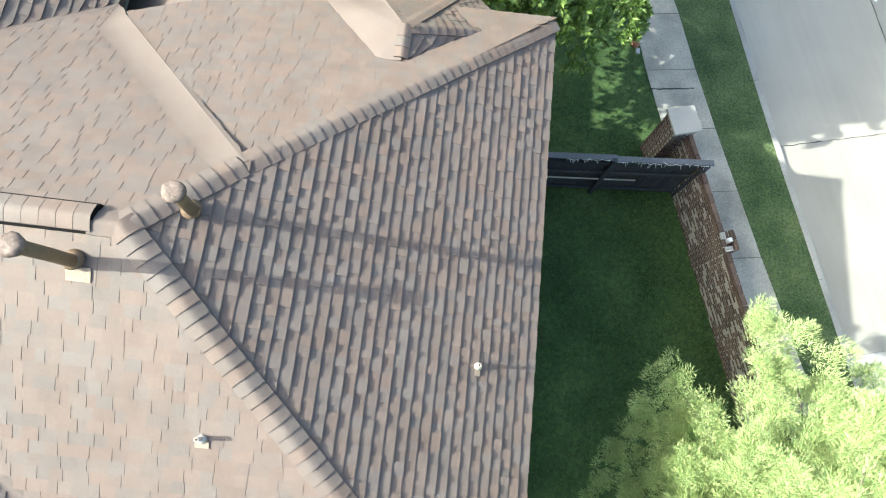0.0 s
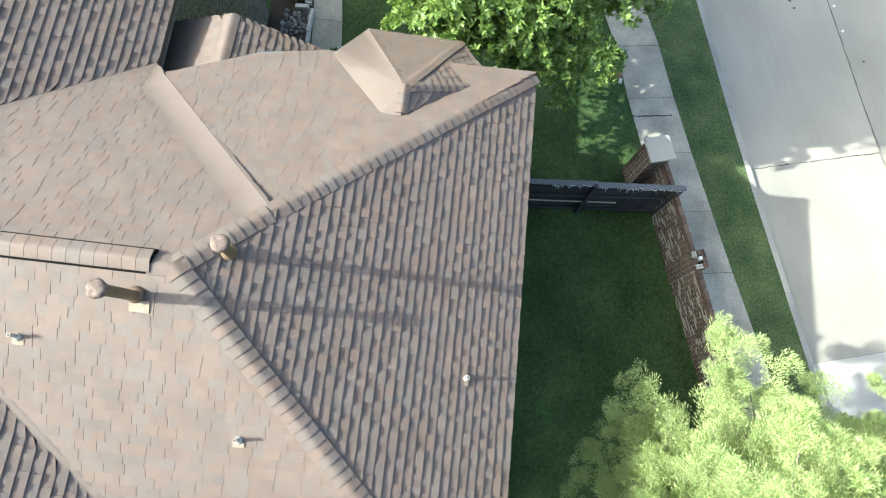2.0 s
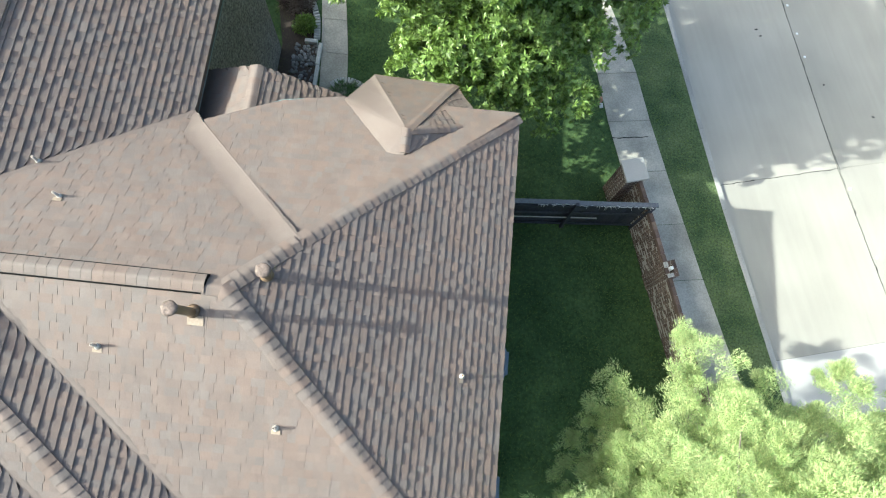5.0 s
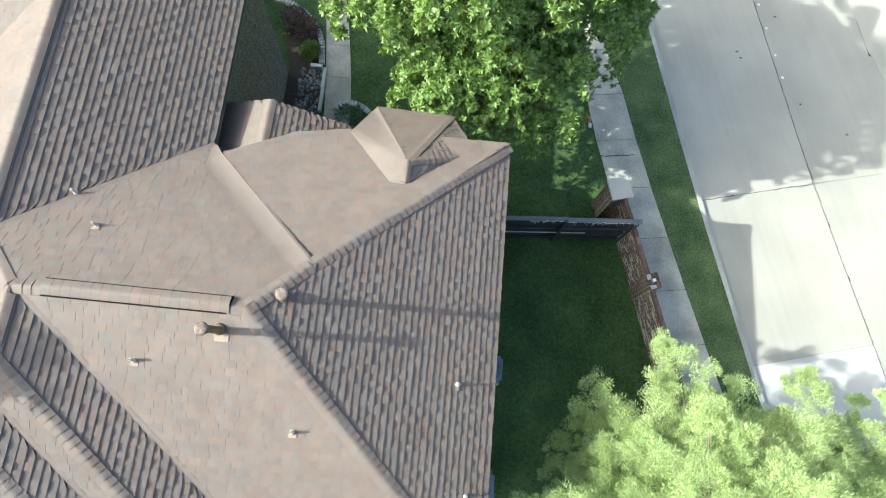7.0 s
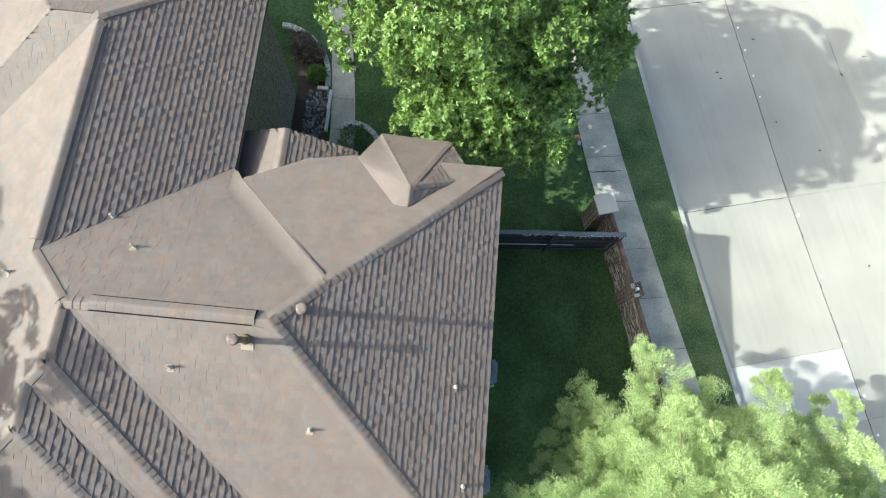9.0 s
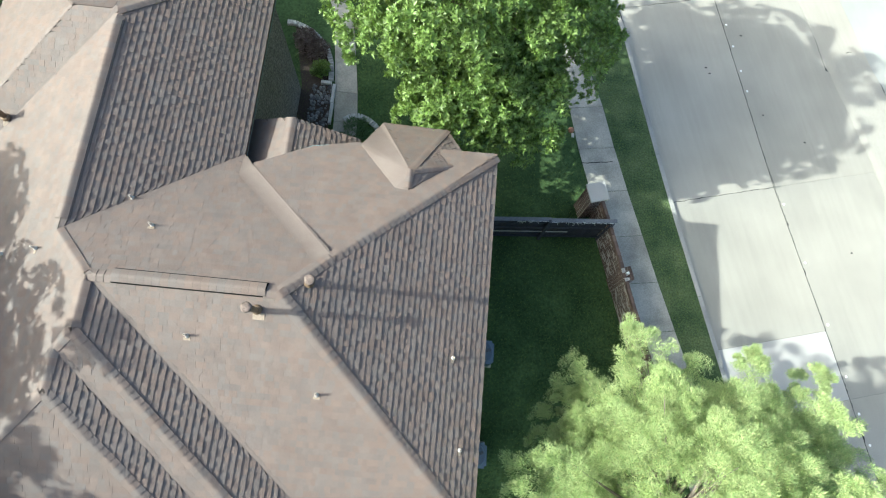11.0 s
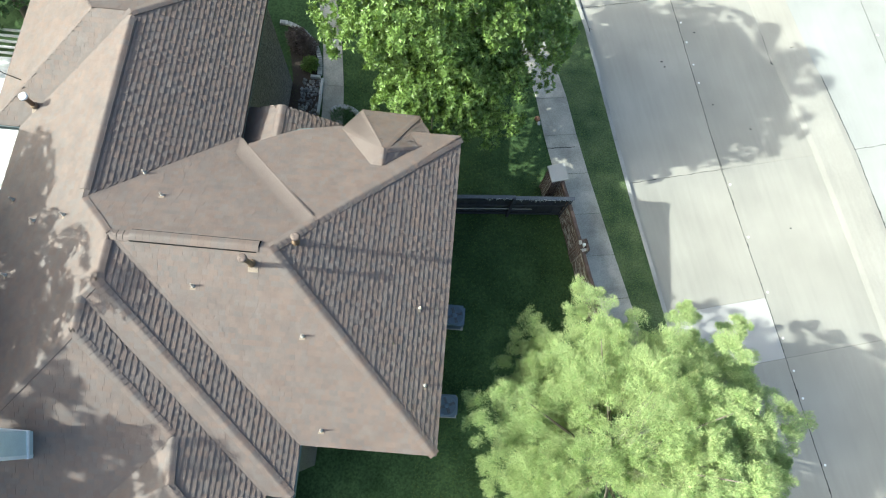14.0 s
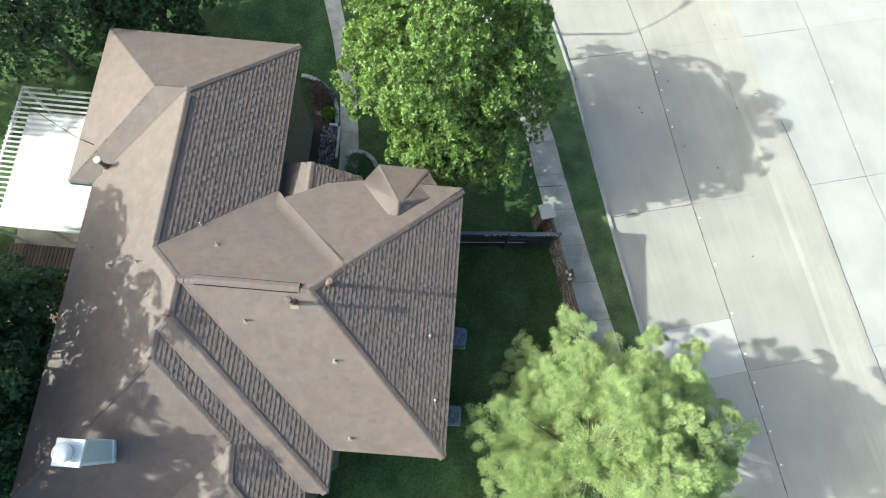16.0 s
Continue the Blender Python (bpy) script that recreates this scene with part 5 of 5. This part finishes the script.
for row in range(24):
    z = BH * (row + 0.5)
    for sidek in range(4):
        rot = pose(0, 0, 0, 0, 0, 90 * sidek)
        shift = (0.0 if (row + sidek) % 2 else BL / 2)
        for k in range(3):
            x0 = -0.24 + shift - BL / 2 + k * BL
            a, b = max(x0, -0.24), min(x0 + BL - 0.011, 0.24)
            if b - a > 0.03:
                ob = new("brick", brick_mesh if b - a > 0.18 else half_mesh)
                ob.parent = pillar
                ob.matrix_basis = rot @ pose((a + b) / 2, -0.195, z)
part("cap", box_mesh("cap", (0.60, 0.60, 0.07), (0, 0, 1.655), M_NEW_CONCRETE, 0.012), None, pillar, "pale flat concrete cap")

# terracotta garden stone at the lawn edge
gs = tagged(new("garden_ornament"), "small terracotta and white garden ornament on the lawn", "ornament")
part("base", ring_mesh("base", [(0.09, 0), (0.11, 0.05), (0.08, 0.12), (0.03, 0.16)], M_TERRACOTTA, 12, (3.05, 7.95, 0.1)), None, gs)
part("plate", box_mesh("plate", (0.10, 0.16, 0.05), (3.12, 7.78, 0.125), M_EDGE, 0.015), None, gs)

# ---- flower beds by the front of the house ----
bed = part("flower_bed", slab("flower_bed", [(-6.2, 5.0), (-5.12, 5.0), (-5.12, 7.3), (-5.24, 8.9), (-5.33, 9.6), (-6.0, 10.55), (-6.75, 10.85), (-6.2, 8.6)], 0.05, 0.125, M_SOIL))
tagged(bed, "dark mulched flower bed by the wall", "flower bed", kind="structure")
edging = tagged(new("edging"), "curved border of pale edging bricks round the flower bed", "edging")
arc = [(-7.05, 10.95), (-6.75, 10.95), (-6.4, 10.82), (-6.05, 10.62), (-5.72, 10.30), (-5.48, 9.95), (-5.33, 9.55), (-5.27, 9.15), (-5.24, 8.85)]
arc2 = [(-4.62, 7.42), (-4.40, 7.58), (-4.10, 7.62), (-3.80, 7.52), (-3.52, 7.30), (-3.36, 7.0)]
for ring in (arc, arc2):
    for (x0, y0), (x1, y1) in zip(ring, ring[1:]):
        for k in range(4):
            f = (k + 0.5) / 4
            ang = math.degrees(math.atan2(y1 - y0, x1 - x0))
            ob = part("edging_brick", box_mesh("edging_brick", (0.062, 0.17, 0.13), (0, 0, 0), M_EDGE, 0.008), None, edging)
            ob.matrix_basis = pose(x0 + (x1 - x0) * f, y0 + (y1 - y0) * f, 0.17, 0, 0, ang)
for x, y, sx, sy in ((-5.38, 8.74, 0.36, 0.12), (-5.10, 8.35, 0.10, 0.7), (-5.08, 7.6, 0.10, 0.75)):
    part("kerb_block", box_mesh("kerb_block", (sx, sy, 0.16), (x, y, 0.17), M_EDGE, 0.012), None, edging)
gv, gf = [], []
r2 = random.Random(21)
for _ in range(420):
    x, y, s = r2.uniform(-5.85, -5.17), r2.uniform(5.6, 8.66), r2.uniform(0.03, 0.075)
    o = len(gv)
    ang = r2.uniform(0, 6.28)
    for zz, k in ((0.0, 1.0), (0.6, 0.75)):
        for q in range(5):
            aa = ang + q * 1.2566
            gv.append((x + math.cos(aa) * s * k * r2.uniform(0.8, 1.15), y + math.sin(aa) * s * k * r2.uniform(0.8, 1.15), 0.115 + zz * s))
    gv.append((x, y, 0.115 + s * 0.8))
    for q in range(5):
        gf += [(o + q, o + (q + 1) % 5, o + 5 + (q + 1) % 5, o + 5 + q), (o + 5 + q, o + 5 + (q + 1) % 5, o + 10)]
tagged(part("gravel", mesh_from("gravel", gv, gf, M_STONE)), "dark grey garden rocks in the bed", "gravel", kind="stuff")

# ---- patio cover behind the house ----
patio = tagged(new("patio_cover"), "white ribbed patio cover with open slats at its edges", "patio cover")
cv, cf = [], []
nrib = 84
x0, x1, y0, y1 = -16.15, -11.9, 2.45, 6.85
for i in range(nrib + 1):
    y = y0 + (y1 - y0) * i / nrib
    z = 2.60 + (0.035 if i % 4 in (1, 2) else 0.0)
    cv += [(x0, y, z), (x1, y, z + 0.12)]
for i in range(nrib):
    cf.append((2 * i, 2 * i + 1, 2 * i + 3, 2 * i + 2))
part("roof_sheet", mesh_from("roof_sheet", cv, cf, M_PATIO), None, patio)
for k in range(5):
    y = 6.98 + 0.21 * k
    part("slat", box_mesh("slat", (4.75, 0.05, 0.09), (-14.25, y, 2.68), M_WHITE, 0.004), None, patio)
for k in range(22):
    part("slat", box_mesh("slat", (0.62, 0.05, 0.09), (-16.44, 2.6 + 0.2 * k, 2.60), M_WHITE, 0.004), None, patio)
for x, y in ((-16.6, 2.5), (-16.6, 7.8), (-12.4, 2.5), (-14.5, 2.5)):
    part("post", box_mesh("post", (0.1, 0.1, 2.5), (x, y, 1.33), M_WHITE, 0.006), None, patio)
part("beam", box_mesh("beam", (0.09, 5.5, 0.16), (-16.7, 5.15, 2.51), M_WHITE, 0.006), None, patio)
part("beam", box_mesh("beam", (4.9, 0.09, 0.16), (-14.3, 2.42, 2.50), M_WHITE, 0.006), None, patio)
patio_floor = part("patio_slab", slab("patio_slab", [(-17.0, 2.2), (-11.7, 2.2), (-11.7, 8.1), (-17.0, 8.1)], 0.05, 0.15, M_WALK))
tagged(patio_floor, "concrete patio floor under the cover", "patio", kind="structure")
deck = tagged(new("wooden_deck"), "weathered wooden deck beside the patio", "deck")
for k in range(34):
    part("plank", box_mesh("plank", (0.125, 3.3, 0.035), (-16.9 + 0.142 * k, 0.7, 0.38), M_WOOD, 0.003), None, deck)
for x in (-16.8, -14.6, -12.4):
    part("joist", box_mesh("joist", (0.06, 3.3, 0.28), (x, 0.7, 0.225), M_WOOD), None, deck)
cable = tagged(new("cable"), "black overhead service cable running to the eave", "cable")
part("wire", tube_mesh("wire", [(-22.0, 10.2, 6.6), (-18.0, 7.7, 5.9), (-14.2, 5.6, 5.75), (-12.2, 4.55, 5.80), (-11.55, 4.3, 5.98)], [0.012] * 5, M_BLACK, 6), None, cable)

# ---- street lamp ----
lamp = tagged(new("street_lamp"), "tall grey street lamp with a curved arm", "street lamp")
LB = Vector((-1.87, 13.74, 0.08))
part("pole", tube_mesh("pole", [LB, LB + Vector((0, 0, 3)), LB + Vector((0, 0, 6.45))], [0.09, 0.075, 0.055], M_METAL, 12), None, lamp)
top = LB + Vector((0, 0, 6.4))
part("arm", tube_mesh("arm", [top, top + Vector((0.7, 0.5, 0.22)), top + Vector((1.5, 1.2, 0.33)), top + Vector((2.1, 1.75, 0.34))], [0.035, 0.03, 0.028, 0.026], M_METAL, 8), None, lamp)
part("head", box_mesh("head", (0.6, 0.24, 0.12), top + Vector((2.3, 1.92, 0.33)), M_METAL, 0.03, pose(0, 0, 0, 0, 0, 40)), None, lamp)
part("base", ring_mesh("base", [(0.17, 0), (0.17, 0.12), (0.10, 0.2)], M_METAL, 14, tuple(LB)), None, lamp)

# ---- the shingles ----
for nm, ring in SLOPES.items():
    near = (lambda p: -4.0 < p.x < -1.6 and -1.4 < p.y < 1.2) if nm == "east_slope" else None
    lay_shingles(ring, slope_obs[nm], rng, near, EAVE_LINES.get(nm), *((THIN_EAST, THICK_EAST, 0.0) if nm in EAST_FACING else (THIN, THICK, 0.009)))
